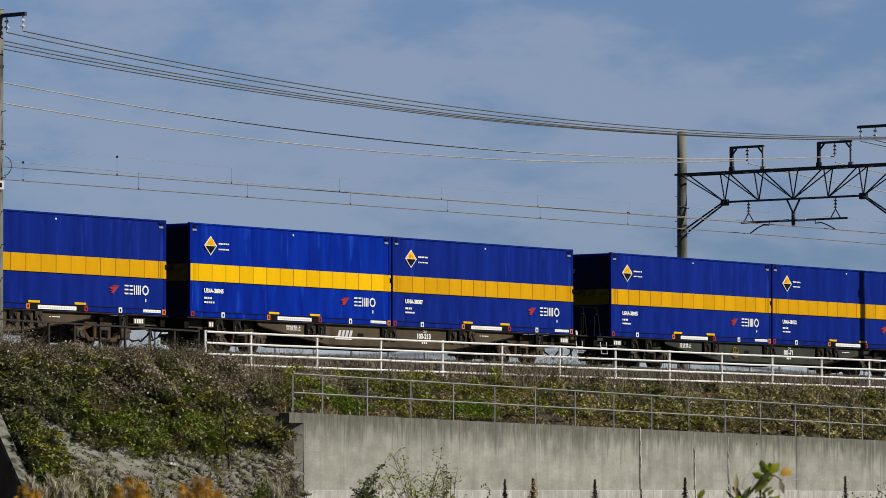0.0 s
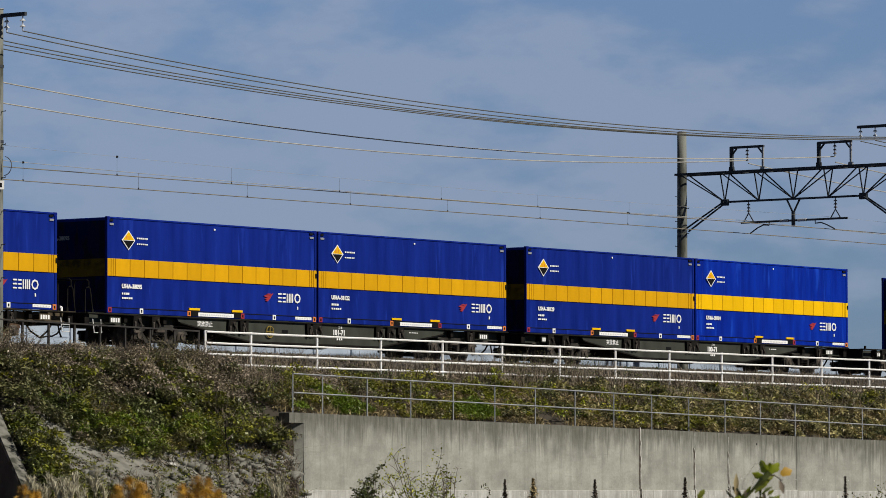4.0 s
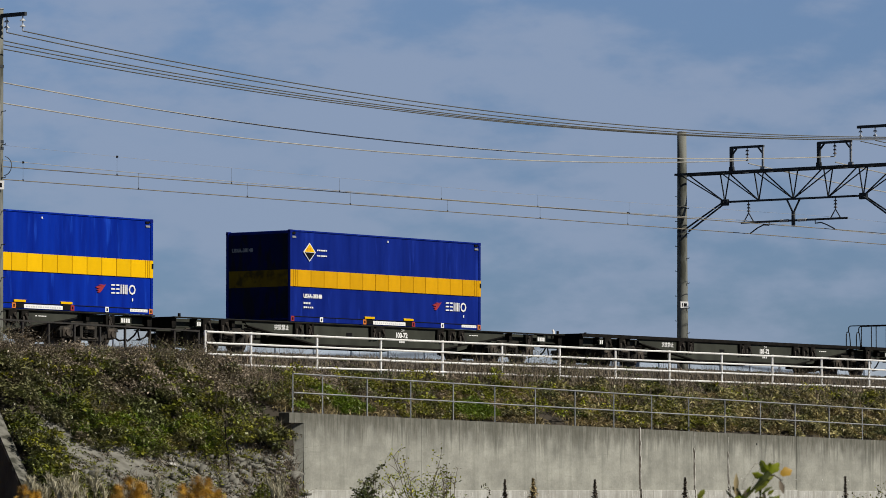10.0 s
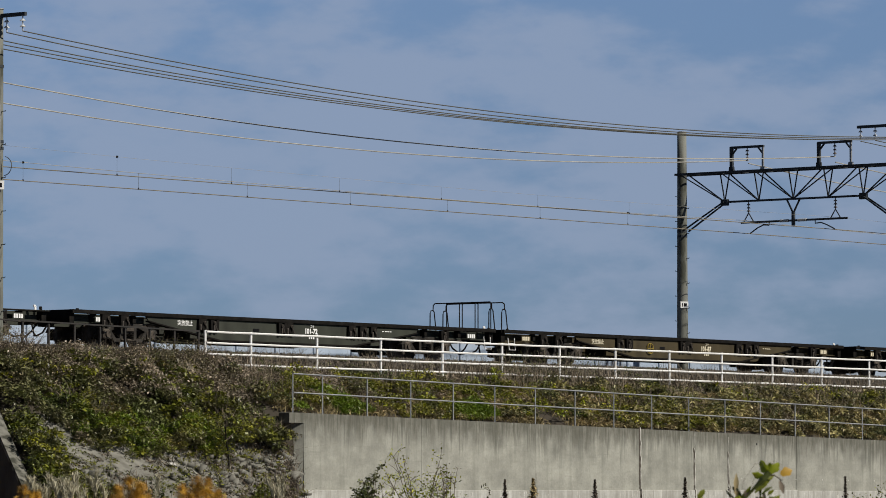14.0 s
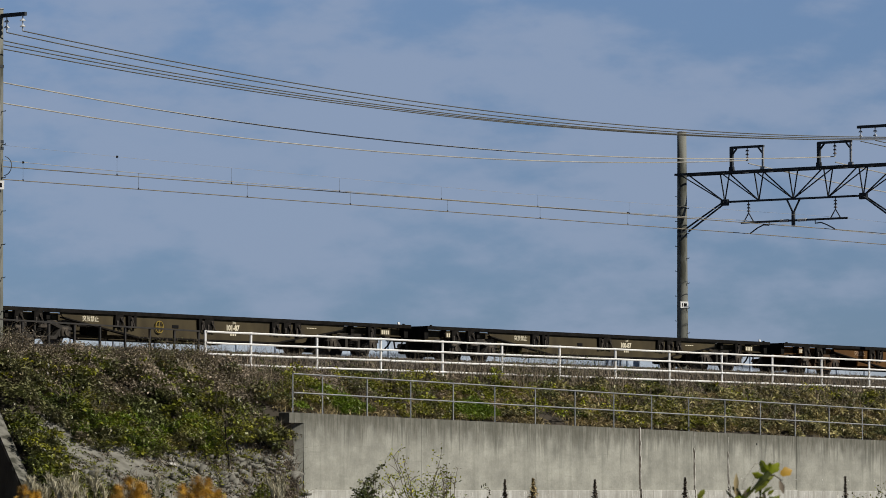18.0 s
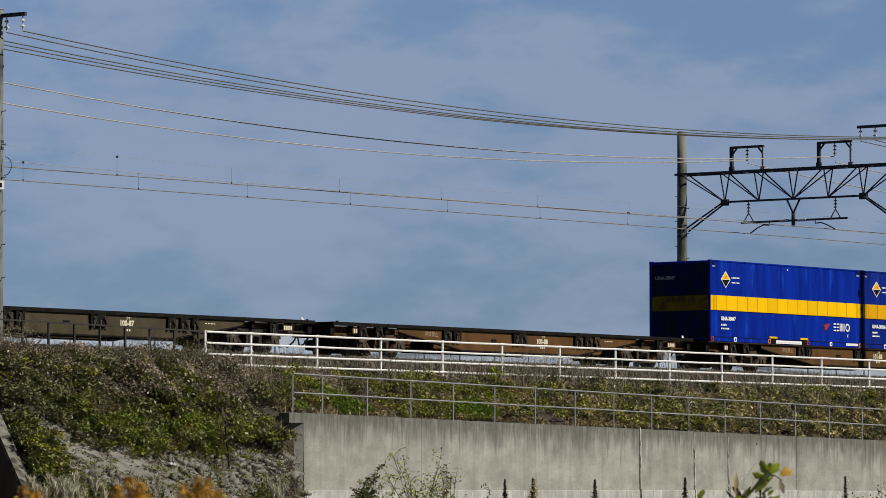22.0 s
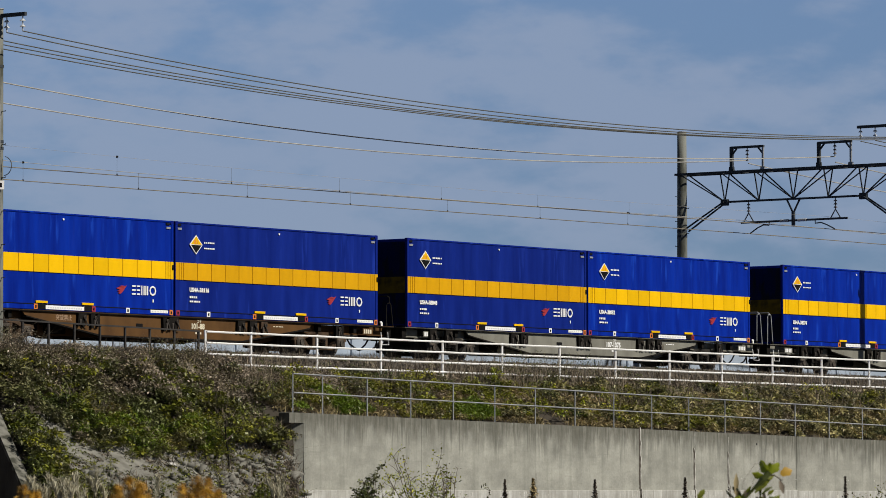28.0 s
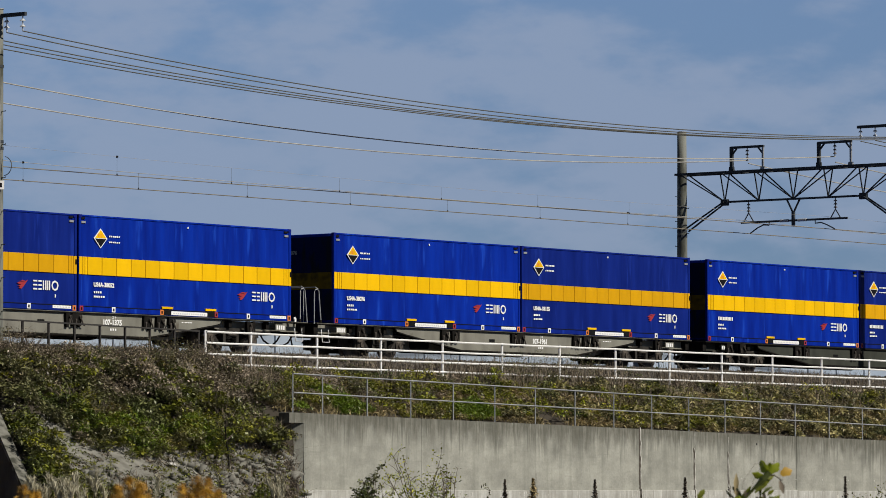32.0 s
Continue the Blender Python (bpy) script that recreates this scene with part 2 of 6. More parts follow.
M = {
    # lighter blue streaks: sheen on the sheet's wrinkles, put into the paint colour
    "blue": material("container_blue_paint", (0.001, 0.013, 0.21), (0.002, 0.026, 0.33), scale=1.9, rough=0.45, gloss=0.07, bump=0.5, bump_scale=2.2, stretch=(1.6, 1.6, 0.22), per_object=0.06, spots=((0.008, 0.050, 0.42), 0.575, 2.6)),
    "blue_dull": material("container_faded_blue_paint", (0.003, 0.013, 0.155), (0.006, 0.022, 0.225), scale=1.9, rough=0.5, gloss=0.06, bump=0.35, bump_scale=2.2, stretch=(1.6, 1.6, 0.22), per_object=0.10, spots=((0.010, 0.032, 0.28), 0.59, 2.4)),
    "blue_rail": material("container_frame_blue", (0.004, 0.011, 0.16), (0.007, 0.015, 0.18), scale=6, rough=0.5, gloss=0.06, bump=0.1),
    # end-wall blue: darker copy, the shade of the ends put into the colour
    "blue_shaded": material("container_end_shaded_blue", (0.003, 0.008, 0.075), (0.005, 0.010, 0.052), scale=1.4, rough=0.75, gloss=0.05, bump=0.2, bump_scale=5, stretch=(1.5, 1.5, 0.5), spots=((0.012, 0.014, 0.030), 0.46, 2.2), detail=8.0),
    "yellow": material("container_yellow_paint", (0.85, 0.50, 0.003), (0.78, 0.45, 0.003), scale=2.5, rough=0.5, gloss=0.06, per_object=0.08, bump=0.1, bump_scale=6),
    "yellow_dull": material("container_faded_yellow_paint", (0.68, 0.355, 0.005), (0.60, 0.31, 0.005), scale=2.5, rough=0.55, gloss=0.06, per_object=0.08, bump=0.1, bump_scale=6),
    # end-band yellow: darkened so that it carries the shade of the container ends
    "yellow_shaded": material("container_end_shaded_yellow", (0.23, 0.150, 0.010), (0.13, 0.085, 0.010), scale=1.6, rough=0.75, gloss=0.05, spots=((0.07, 0.05, 0.015), 0.50, 2.4), detail=8.0),
    "seam": material("shadowed_yellow_seam", (0.36, 0.200, 0.004), (0.28, 0.15, 0.003), scale=4, rough=0.7, gloss=0.05),
    "print": material("pale_grey_print", (0.62, 0.63, 0.65), (0.54, 0.55, 0.57), scale=9, rough=0.6),
    "white": material("white_marking", (0.87, 0.87, 0.86), (0.80, 0.80, 0.78), scale=9, rough=0.5),
    "black": material("black_marking", (0.005, 0.005, 0.006), (0.009, 0.009, 0.009), scale=9, rough=0.6, gloss=0.1),
    "red": material("red_marking", (0.38, 0.024, 0.033), (0.29, 0.02, 0.027), scale=8, rough=0.5),
    "orange": material("orange_marking", (0.75, 0.22, 0.03), (0.60, 0.17, 0.03), scale=8, rough=0.5),
    "steel_dark": material("grimy_black_steel", (0.006, 0.0058, 0.0055), (0.016, 0.014, 0.012), scale=7, rough=0.8, gloss=0.08, bump=0.3, bump_scale=30),
    "steel_rust": material("rusty_bogie_steel", (0.105, 0.068, 0.042), (0.040, 0.027, 0.019), scale=5, rough=0.85, gloss=0.1, bump=0.3, bump_scale=30),
    "steel_wheel": material("wheel_steel", (0.040, 0.035, 0.031), (0.085, 0.072, 0.062), scale=9, rough=0.7, metal=0.1, gloss=0.2, bump=0.2),
    "dust": material("brake_dust_steel", (0.105, 0.090, 0.075), (0.045, 0.038, 0.032), scale=6, rough=0.85, gloss=0.1, bump=0.3, spots=((0.020, 0.018, 0.016), 0.52, 7.0)),
    "bogie": material("grey_bogie_steel", (0.052, 0.048, 0.043), (0.022, 0.020, 0.018), scale=5, rough=0.85, gloss=0.1, bump=0.3, bump_scale=30, spots=((0.10, 0.088, 0.075), 0.60, 4.0)),
    "galvanised": material("galvanised_steel", (0.34, 0.355, 0.38), (0.24, 0.25, 0.26), scale=7, rough=0.55, metal=0.25, bump=0.1),
    "gantry": material("gantry_grey_steel", (0.030, 0.036, 0.042), (0.050, 0.056, 0.062), scale=5, rough=0.6, gloss=0.25, bump=0.1),
    "fence_white": material("white_fence_paint", (0.86, 0.86, 0.85), (0.78, 0.77, 0.75), scale=4, rough=0.5, spots=((0.42, 0.34, 0.27), 0.66, 9.0), bump=0.1),
    "fence_dark": material("dark_fence_steel", (0.012, 0.012, 0.012), (0.030, 0.025, 0.021), scale=6, rough=0.7, bump=0.1),
    "pole": material("spun_concrete_pole", (0.205, 0.21, 0.185), (0.125, 0.13, 0.112), scale=2.5, rough=0.85, bump=0.25, bump_scale=25, stretch=(1, 1, 0.25), spots=((0.055, 0.058, 0.044), 0.50, 3.0)),
    "porcelain": material("white_porcelain", (0.66, 0.68, 0.70), (0.54, 0.56, 0.58), scale=8, rough=0.2),
    "insulator": material("brown_insulator", (0.10, 0.085, 0.08), (0.15, 0.13, 0.12), scale=8, rough=0.3),
    "wire": material("aluminium_wire", (0.44, 0.43, 0.39), (0.30, 0.29, 0.26), scale=3, rough=0.5, metal=0.1),
    "wire_dark": material("weathered_wire", (0.080, 0.077, 0.064), (0.12, 0.115, 0.095), scale=3, rough=0.6, metal=0.2),
    "copper": material("contact_wire_copper", (0.25, 0.22, 0.165), (0.17, 0.15, 0.115), scale=3, rough=0.55, metal=0.15),
    "barrier": material("pale_blue_barrier_paint", (0.38, 0.45, 0.55), (0.30, 0.365, 0.46), scale=1.2, rough=0.7, stretch=(1, 1, 0.3), bump=0.1, per_object=0.12),
    "dull_yellow": material("dull_yellow_paint", (0.30, 0.21, 0.025), (0.20, 0.14, 0.02), scale=9, rough=0.7),
    "rail": material("rail_steel", (0.14, 0.10, 0.075), (0.20, 0.15, 0.11), scale=6, rough=0.55, metal=0.5, bump=0.15),
    "sleeper": material("concrete_sleeper", (0.30, 0.29, 0.27), (0.22, 0.21, 0.20), scale=4, rough=0.9, bump=0.3),
    "soil": material("dry_soil", (0.060, 0.047, 0.033), (0.032, 0.027, 0.019), scale=1.3, rough=0.95, bump=0.6, bump_scale=9),
    "ballast": material("ballast_bed", (0.068, 0.058, 0.046), (0.034, 0.030, 0.025), scale=9, rough=0.95, bump=1.0, bump_scale=18),
    "stone": material("ballast_stone", (0.135, 0.115, 0.092), (0.055, 0.047, 0.038), scale=1.7, rough=0.9, island=0.7),
    "revetment": material("old_concrete_slope", (0.25, 0.243, 0.212), (0.13, 0.126, 0.105), scale=2.6, rough=0.92, bump=1.0, bump_scale=6, spots=((0.055, 0.052, 0.04), 0.53, 3.4), detail=9.0),
    # coping: dark mottling for leaf shadows is put into the concrete colour
    "old_coping": material("leaf_shadow_coping_concrete", (0.23, 0.225, 0.195), (0.10, 0.10, 0.082), scale=3.0, rough=0.92, bump=0.8, bump_scale=8, spots=((0.045, 0.046, 0.034), 0.48, 3.0), detail=9.0),
    # wing wall: darkened concrete, the deep shade of its face is in the colour
    "wing": material("shaded_wing_concrete", (0.11, 0.107, 0.096), (0.055, 0.053, 0.048), scale=1.3, rough=0.9, bump=0.5, bump_scale=9),
    "crack": material("mineral_stain", (0.045, 0.038, 0.030), (0.085, 0.07, 0.055), scale=9, rough=0.9),
    "lime": material("lime_bloom", (0.62, 0.61, 0.57), (0.45, 0.44, 0.40), scale=12, rough=0.95, bump=0.3),
    "bark": material("thin_bark", (0.085, 0.065, 0.05), (0.14, 0.11, 0.085), scale=12, rough=0.9, bump=0.4),
    "twig": material("dead_twig", (0.060, 0.045, 0.032), (0.15, 0.115, 0.08), scale=1.5, rough=0.9, island=0.6),
    "stalk": material("dry_stalk", (0.28, 0.235, 0.172), (0.085, 0.063, 0.043), scale=1.2, rough=0.9, island=0.5),
    "straw": material("straw_blade", (0.42, 0.33, 0.165), (0.20, 0.165, 0.075), scale=0.9, rough=0.85, island=0.4),
    "plume": material("silver_plume", (0.56, 0.53, 0.40), (0.37, 0.335, 0.225), scale=3, rough=0.95, island=0.3),
    "leaf": leaf_material("bush_leaf", (0.125, 0.150, 0.014), (0.225, 0.215, 0.030), ((0.20, 0.145, 0.07), 0.58, 0.55), island=0.75),
    "leaf_dark": leaf_material("bramble_leaf", (0.078, 0.102, 0.024), (0.160, 0.152, 0.070), ((0.165, 0.135, 0.09), 0.55, 0.6), island=0.75),
    "brush": leaf_material("dry_brush_leaf", (0.50, 0.43, 0.21), (0.16, 0.165, 0.045), ((0.055, 0.060, 0.026), 0.52, 1.3), scale=1.6, island=0.7),
    "grass_green": leaf_material("fresh_grass", (0.095, 0.165, 0.010), (0.165, 0.215, 0.016), ((0.22, 0.19, 0.05), 0.60, 0.9), island=0.5),
    "leaf_bright": leaf_material("young_leaf", (0.20, 0.26, 0.010), (0.36, 0.34, 0.02), ((0.30, 0.23, 0.03), 0.62, 1.0)),
    "leaf_lime": leaf_material("lime_green_leaf", (0.48, 0.54, 0.05), (0.34, 0.42, 0.03), ((0.40, 0.34, 0.04), 0.60, 30.0), scale=25, island=0.2, through=0.5),
    "leaf_withered": leaf_material("withered_leaf", (0.36, 0.30, 0.225), (0.19, 0.158, 0.112), ((0.11, 0.112, 0.04), 0.58, 0.7), island=0.6),
    "golden": leaf_material("fading_goldenrod", (0.60, 0.36, 0.05), (0.42, 0.23, 0.035), ((0.16, 0.11, 0.04), 0.62, 12.0), scale=9),
    "leaf_yellow": leaf_material("yellowed_leaf", (0.52, 0.33, 0.05), (0.38, 0.21, 0.03), ((0.20, 0.10, 0.02), 0.62, 9.0), scale=6),
}


def wall_concrete(name, light, dark, top, streak):
    """Cast concrete: cloudy patches, and dark runs of differing length that start at the top edge."""
    m = material(name, light, [c * 0.84 for c in light], scale=0.9, rough=0.9, bump=0.3, bump_scale=14, per_object=0.06)
    nt = m.node_tree
    n, l = nt.nodes, nt.links
    b = n["Principled BSDF"]
    col = b.inputs["Base Color"].links[0].from_socket
    tc, sp = n.new("ShaderNodeTexCoord"), n.new("ShaderNodeSeparateXYZ")
    l.new(tc.outputs["Object"], sp.inputs[0])

    def noise_at(scale, detail, rough, shift=0.0):
        mp, no = n.new("ShaderNodeMapping"), n.new("ShaderNodeTexNoise")
        mp.inputs["Scale"].default_value, mp.inputs["Location"].default_value = scale, (shift, shift * 1.7, shift * 0.6)
        l.new(tc.outputs["Object"], mp.inputs["Vector"])
        l.new(mp.outputs["Vector"], no.inputs["Vector"])
        no.inputs["Scale"].default_value, no.inputs["Detail"].default_value, no.inputs["Roughness"].default_value = 1.0, detail, rough
        return no.outputs["Fac"]

    def ranged(value, a, b0, c, d, kind="LINEAR"):
        r = n.new("ShaderNodeMapRange")
        r.interpolation_type = kind
        for key, v in (("From Min", a), ("From Max", b0), ("To Min", c), ("To Max", d)):
            r.inputs[key].default_value = v
        l.new(value, r.inputs["Value"])
        return r.outputs["Result"]

    def maths(kind, p, q):
        x = n.new("ShaderNodeMath")
        x.operation = kind
        for k, v in enumerate((p, q)):
            if isinstance(v, float):
                x.inputs[k].default_value = v
            else:
                l.new(v, x.inputs[k])
        return x.outputs[0]

    def mixed(fac, under, over, blend="MIX"):
        x = n.new("ShaderNodeMix")
        x.data_type, x.blend_type = "RGBA", blend
        if isinstance(fac, float):
            x.inputs[0].default_value = fac
        else:
            l.new(fac, x.inputs[0])
        l.new(under, x.inputs[6])
        if isinstance(over, tuple):
            x.inputs[7].default_value = (*over, 1)
        else:
            l.new(over, x.inputs[7])
        return x.outputs[2]

    # cloudy blotches over the even cement colour, and fine pitting
    col = mixed(1.0, col, ranged(noise_at((0.9, 0.9, 1.3), 10.0, 0.70), 0.36, 0.66, 1.18, 0.74), "MULTIPLY")
    col = mixed(1.0, col, ranged(noise_at((26.0, 26.0, 14.0), 4.0, 0.7), 0.38, 0.68, 1.05, 0.90), "MULTIPLY")
    # distance below the top edge, which falls slowly along the wall
    below = maths("SUBTRACT", top + 99.17 * 0.0159, maths("ADD", sp.outputs["Z"], maths("MULTIPLY", sp.outputs["X"], 0.0159)))
    for k, (run, shortest, longest, low, high, amount) in enumerate(((0.9, 0.15, 2.2, 0.36, 0.66, streak * 0.62), (3.2, 0.08, 1.9, 0.43, 0.60, streak * 0.95), (9.0, 0.05, 1.3, 0.52, 0.66, streak * 0.7))):
        reach = ranged(noise_at((run, run, 0.12 * run), 3.0, 0.6, 3.1 * k), 0.33, 0.67, shortest, longest)
        fade = ranged(maths("DIVIDE", below, reach), 0.0, 1.0, 1.0, 0.0, "SMOOTHSTEP")
        where = ranged(noise_at((run * 2.2, run * 2.2, 0.16 * run), 4.0, 0.62, 7.7 + k), low, high, 0.0, 1.0)
        col = mixed(maths("MULTIPLY", maths("MULTIPLY", fade, where), amount), col, dark)
    # a band of grime along the top with a ragged lower edge
    ragged = ranged(noise_at((2.4, 2.4, 0.5), 7.0, 0.7, 15.0), 0.32, 0.68, 0.12, 1.15)
    band = ranged(maths("DIVIDE", below, ragged), 0.25, 1.0, 1.0, 0.0, "SMOOTHSTEP")
    col = mixed(maths("MULTIPLY", maths("MULTIPLY", band, ranged(noise_at((5.0, 5.0, 4.0), 6.0, 0.7, 33.0), 0.34, 0.60, 0.55, 1.0)), streak * 0.66), col, (dark[0] * 1.12, dark[1] * 1.02, dark[2] * 0.95))
    # faint lift marks of the formwork, level and broken
    col = mixed(ranged(noise_at((0.9, 0.9, 9.0), 5.0, 0.75, 41.0), 0.58, 0.70, 0.0, 0.35), col, tuple(c * 2.2 for c in dark))
    # faint runs that go all the way down
    col = mixed(ranged(noise_at((2.6, 2.6, 0.10), 5.0, 0.65, 21.0), 0.50, 0.70, 0.0, 0.34), col, tuple(c * 1.5 for c in dark))
    l.new(col, b.inputs["Base Color"])
    return m


M["wall"] = wall_concrete("retaining_wall_concrete", (0.348, 0.347, 0.302), (0.080, 0.083, 0.068), -1.88, 0.95)
M["footing"] = wall_concrete("limed_footing_concrete", (0.62, 0.625, 0.59), (0.20, 0.195, 0.17), -4.0, 0.45)


# ---- mesh building ----
class Build:
    """Collects vertices and faces of one mesh."""

    def __init__(self):
        self.v, self.f = [], []

    def add(self, verts, faces):
        k = len(self.v)
        self.v += [tuple(p) for p in verts]
        self.f += [tuple(i + k for i in f) for f in faces]
        return self

    def box(self, x0, x1, y0, y1, z0, z1, bev=0.0):
        """A box with edges cut off by bev."""
        if bev <= 0:
            v = [(x, y, z) for x in (x0, x1) for y in (y0, y1) for z in (z0, z1)]
            return self.add(v, [(0, 1, 3, 2), (4, 6, 7, 5), (0, 4, 5, 1), (2, 3, 7, 6), (0, 2, 6, 4), (1, 5, 7, 3)])
        lo, hi, v, idx = (x0, y0, z0), (x1, y1, z1), [], {}
        for c in range(8):
            bits = [(c >> i) & 1 for i in range(3)]
            for a in range(3):
                p = [hi[i] - bev if bits[i] else lo[i] + bev for i in range(3)]
                p[a] = hi[a] if bits[a] else lo[a]
                idx[c, a] = len(v)
                v.append(p)
        f = []
        for a in range(3):
            b, c = (a + 1) % 3, (a + 2) % 3
            for s in (0, 1):
                q = [(s << a) | (i << b) | (j << c) for i, j in ((0, 0), (1, 0), (1, 1), (0, 1))]
                f.append([idx[k, a] for k in (q if s else q[::-1])])
            for i in (0, 1):
                for j in (0, 1):
                    p, q = (i << b) | (j << c), (1 << a) | (i << b) | (j << c)
                    e = [idx[p, b], idx[q, b], idx[q, c], idx[p, c]]
                    f.append(e if i ^ j else e[::-1])
        for c in range(8):
            t = [idx[c, 0], idx[c, 1], idx[c, 2]]
            f.append(t if bin(c).count("1") % 2 else t[::-1])
        return self.add(v, f)

    def tube(self, path, r, n=6, r1=None, caps=True):
        """A round bar along a path; r1: radius at its end."""
        path = [Vector(p) for p in path]
        rings, v, f = len(path), [], []
        up = Vector((0, 0, 1))
        for i, p in enumerate(path):
            d = (path[min(i + 1, rings - 1)] - path[max(i - 1, 0)]).normalized()
            ref = up if abs(d.z) < 0.95 else Vector((1, 0, 0))
            a = d.cross(ref).normalized()
            b = a.cross(d)
            rad = r if r1 is None else r + (r1 - r) * i / max(1, rings - 1)
            v += [p + (a * math.cos(k * math.tau / n) + b * math.sin(k * math.tau / n)) * rad for k in range(n)]
        for i in range(rings - 1):
            for k in range(n):
                m = (k + 1) % n
                f.append((i * n + k, i * n + m, (i + 1) * n + m, (i + 1) * n + k))
        if caps:
            f += [tuple(range(n - 1, -1, -1)), tuple((rings - 1) * n + k for k in range(n))]
        return self.add(v, f)

    def beam(self, a, b, w, h):
        """A square bar from a to b."""
        a, b = Vector(a), Vector(b)
        d = (b - a).normalized()
        ref = Vector((0, 0, 1)) if abs(d.z) < 0.95 else Vector((1, 0, 0))
        s = d.cross(ref).normalized()
        u = s.cross(d)
        v = [p + s * (i * w / 2) + u * (j * h / 2) for p in (a, b) for i, j in ((-1, -1), (1, -1), (1, 1), (-1, 1))]
        return self.add(v, [(0, 1, 2, 3), (7, 6, 5, 4), (0, 4, 5, 1), (1, 5, 6, 2), (2, 6, 7, 3), (3, 7, 4, 0)])

    def prism(self, outline, y0, y1):
        """An outline in x, z drawn out from y0 to y1."""
        n = len(outline)
        v = [(x, y0, z) for x, z in outline] + [(x, y1, z) for x, z in outline]
        f = [tuple(range(n)), tuple(range(2 * n - 1, n - 1, -1))]
        f += [(i, i + n, (i + 1) % n + n, (i + 1) % n) for i in range(n)]
        return self.add(v, f)

    def disc(self, x, y0, y1, z, r, n=16, hole=0.0):
        """A wheel-like disc or ring with its axis along y."""
        out = [(x + r * math.cos(k * math.tau / n), z + r * math.sin(k * math.tau / n)) for k in range(n)]
        if not hole:
            return self.prism(out, y0, y1)
        inn = [(x + hole * math.cos(k * math.tau / n), z + hole * math.sin(k * math.tau / n)) for k in range(n)]
        v = [(a, y0, c) for a, c in out] + [(a, y0, c) for a, c in inn] + [(a, y1, c) for a, c in out] + [(a, y1, c) for a, c in inn]
        f = []
        for k in range(n):
            m = (k + 1) % n
            f += [(k, m, n + m, n + k), (2 * n + k, 3 * n + k, 3 * n + m, 2 * n + m), (k, 2 * n + k, 2 * n + m, m), (n + k, n + m, 3 * n + m, 3 * n + k)]
        return self.add(v, f)

    def mesh(self, name, mat, smooth=False):
        me = bpy.data.meshes.new(name)
        me.from_pydata(self.v, [], self.f)
        me.materials.append(mat)
        if smooth:
            me.polygons.foreach_set("use_smooth", [True] * len(me.polygons))
        me.update()
        return me


def fixed_normals(me):
    b = bmesh.new()
    b.from_mesh(me)
    bmesh.ops.recalc_face_normals(b, faces=b.faces)
    b.to_mesh(me)
    b.free()
    return me


def part(name, made, mat, parent=None, label="", at=None, smooth=False):
    """Links a Build (or a ready mesh) as one mesh object under a thing or a part."""
    me = fixed_normals(made.mesh(name, mat, smooth)) if isinstance(made, Build) else made
    ob = new(name, me)
    if parent is not None:
        ob.parent = parent
    if at is not None:
        ob.matrix_basis = at
    if label:
        ob["label"] = label
    return ob


def base(name, at, label, category, group="", kind=""):
    ob = new(name)
    ob.matrix_basis = at
    return tagged(ob, label, category, group, kind)


def sheet(name, points, polys, mat, smooth=False):
    """A mesh from arrays: points (n, 3) and polys (m, k)."""
    me = bpy.data.meshes.new(name)
    m, k = polys.shape
    me.vertices.add(len(points))
    me.vertices.foreach_set("co", np.asarray(points, np.float32).ravel())
    me.loops.add(m * k)
    me.loops.foreach_set("vertex_index", polys.astype(np.int32).ravel())
    me.polygons.add(m)
    me.polygons.foreach_set("loop_start", np.arange(0, m * k, k, dtype=np.int32))
    if smooth:
        me.polygons.foreach_set("use_smooth", np.ones(m, bool))
    me.materials.append(mat)
    me.update(calc_edges=True)
    return me


WORDS = {}


def words(text, height, mat):
    """A flat text mesh, its foot at the origin, standing in the x, z plane and facing -y."""
    key = (text, height, mat.name)
    if key not in WORDS:
        cu = bpy.data.curves.new("lettering", "FONT")
        cu.body, cu.size, cu.extrude, cu.offset = text, height / 0.72, 0.002, (0.06 if text.isascii() else 0.012) * height
        cu.resolution_u = 3
        tmp = new("lettering", cu)
        me = bpy.data.meshes.new_from_object(tmp.evaluated_get(bpy.context.evaluated_depsgraph_get()))
        bpy.data.objects.remove(tmp)
        me.transform(Euler((radians(90), 0, 0)).to_matrix().to_4x4())
        me.materials.clear()
        me.materials.append(mat)
        WORDS[key] = me
    return WORDS[key]


# ---- ground, embankment ----
def wing_x(y):
    return 87.60 - (81.1 - y) * 0.70


def slope_end_x(y):
    return 99.17 - (81.0 - y) * 0.96


def wall_top(x):
    return -1.88 - (x - 99.17) * 0.0159


def terrain(x, y):
    """Height of the ground at arrays x, y."""
    left = np.maximum(GROUND, -0.55 - np.maximum(0, 84 - y) * 0.60)
    behind = wall_top(x) - 0.10 + (y - 81.2) / 2.8 * (-0.62 - (wall_top(x) - 0.10))
    right = np.where((y < 81.16) | ((x < 99.35) & (y < 81.45)), GROUND, np.where(y < 84, behind, -0.62 + np.clip((y - 84) / 1.3, 0, 1) * 0.07))
    edge = np.where(y < 81, slope_end_x(y), np.where(y < 81.45, 99.0, 99.2))
    k = np.clip((x - edge) / 0.5 + 0.5, 0, 1)
    z = left * (1 - k) + right * k
    cut = np.clip((wing_x(y) - 0.05 - x) / 0.15, 0, 1) * (y < 84.8)
    z = z * (1 - cut) + GROUND * cut
    far = np.maximum(GROUND, -0.55 - np.maximum(0, y - 97.2) / 1.6)
    return np.where(y > 85.3, far, z)


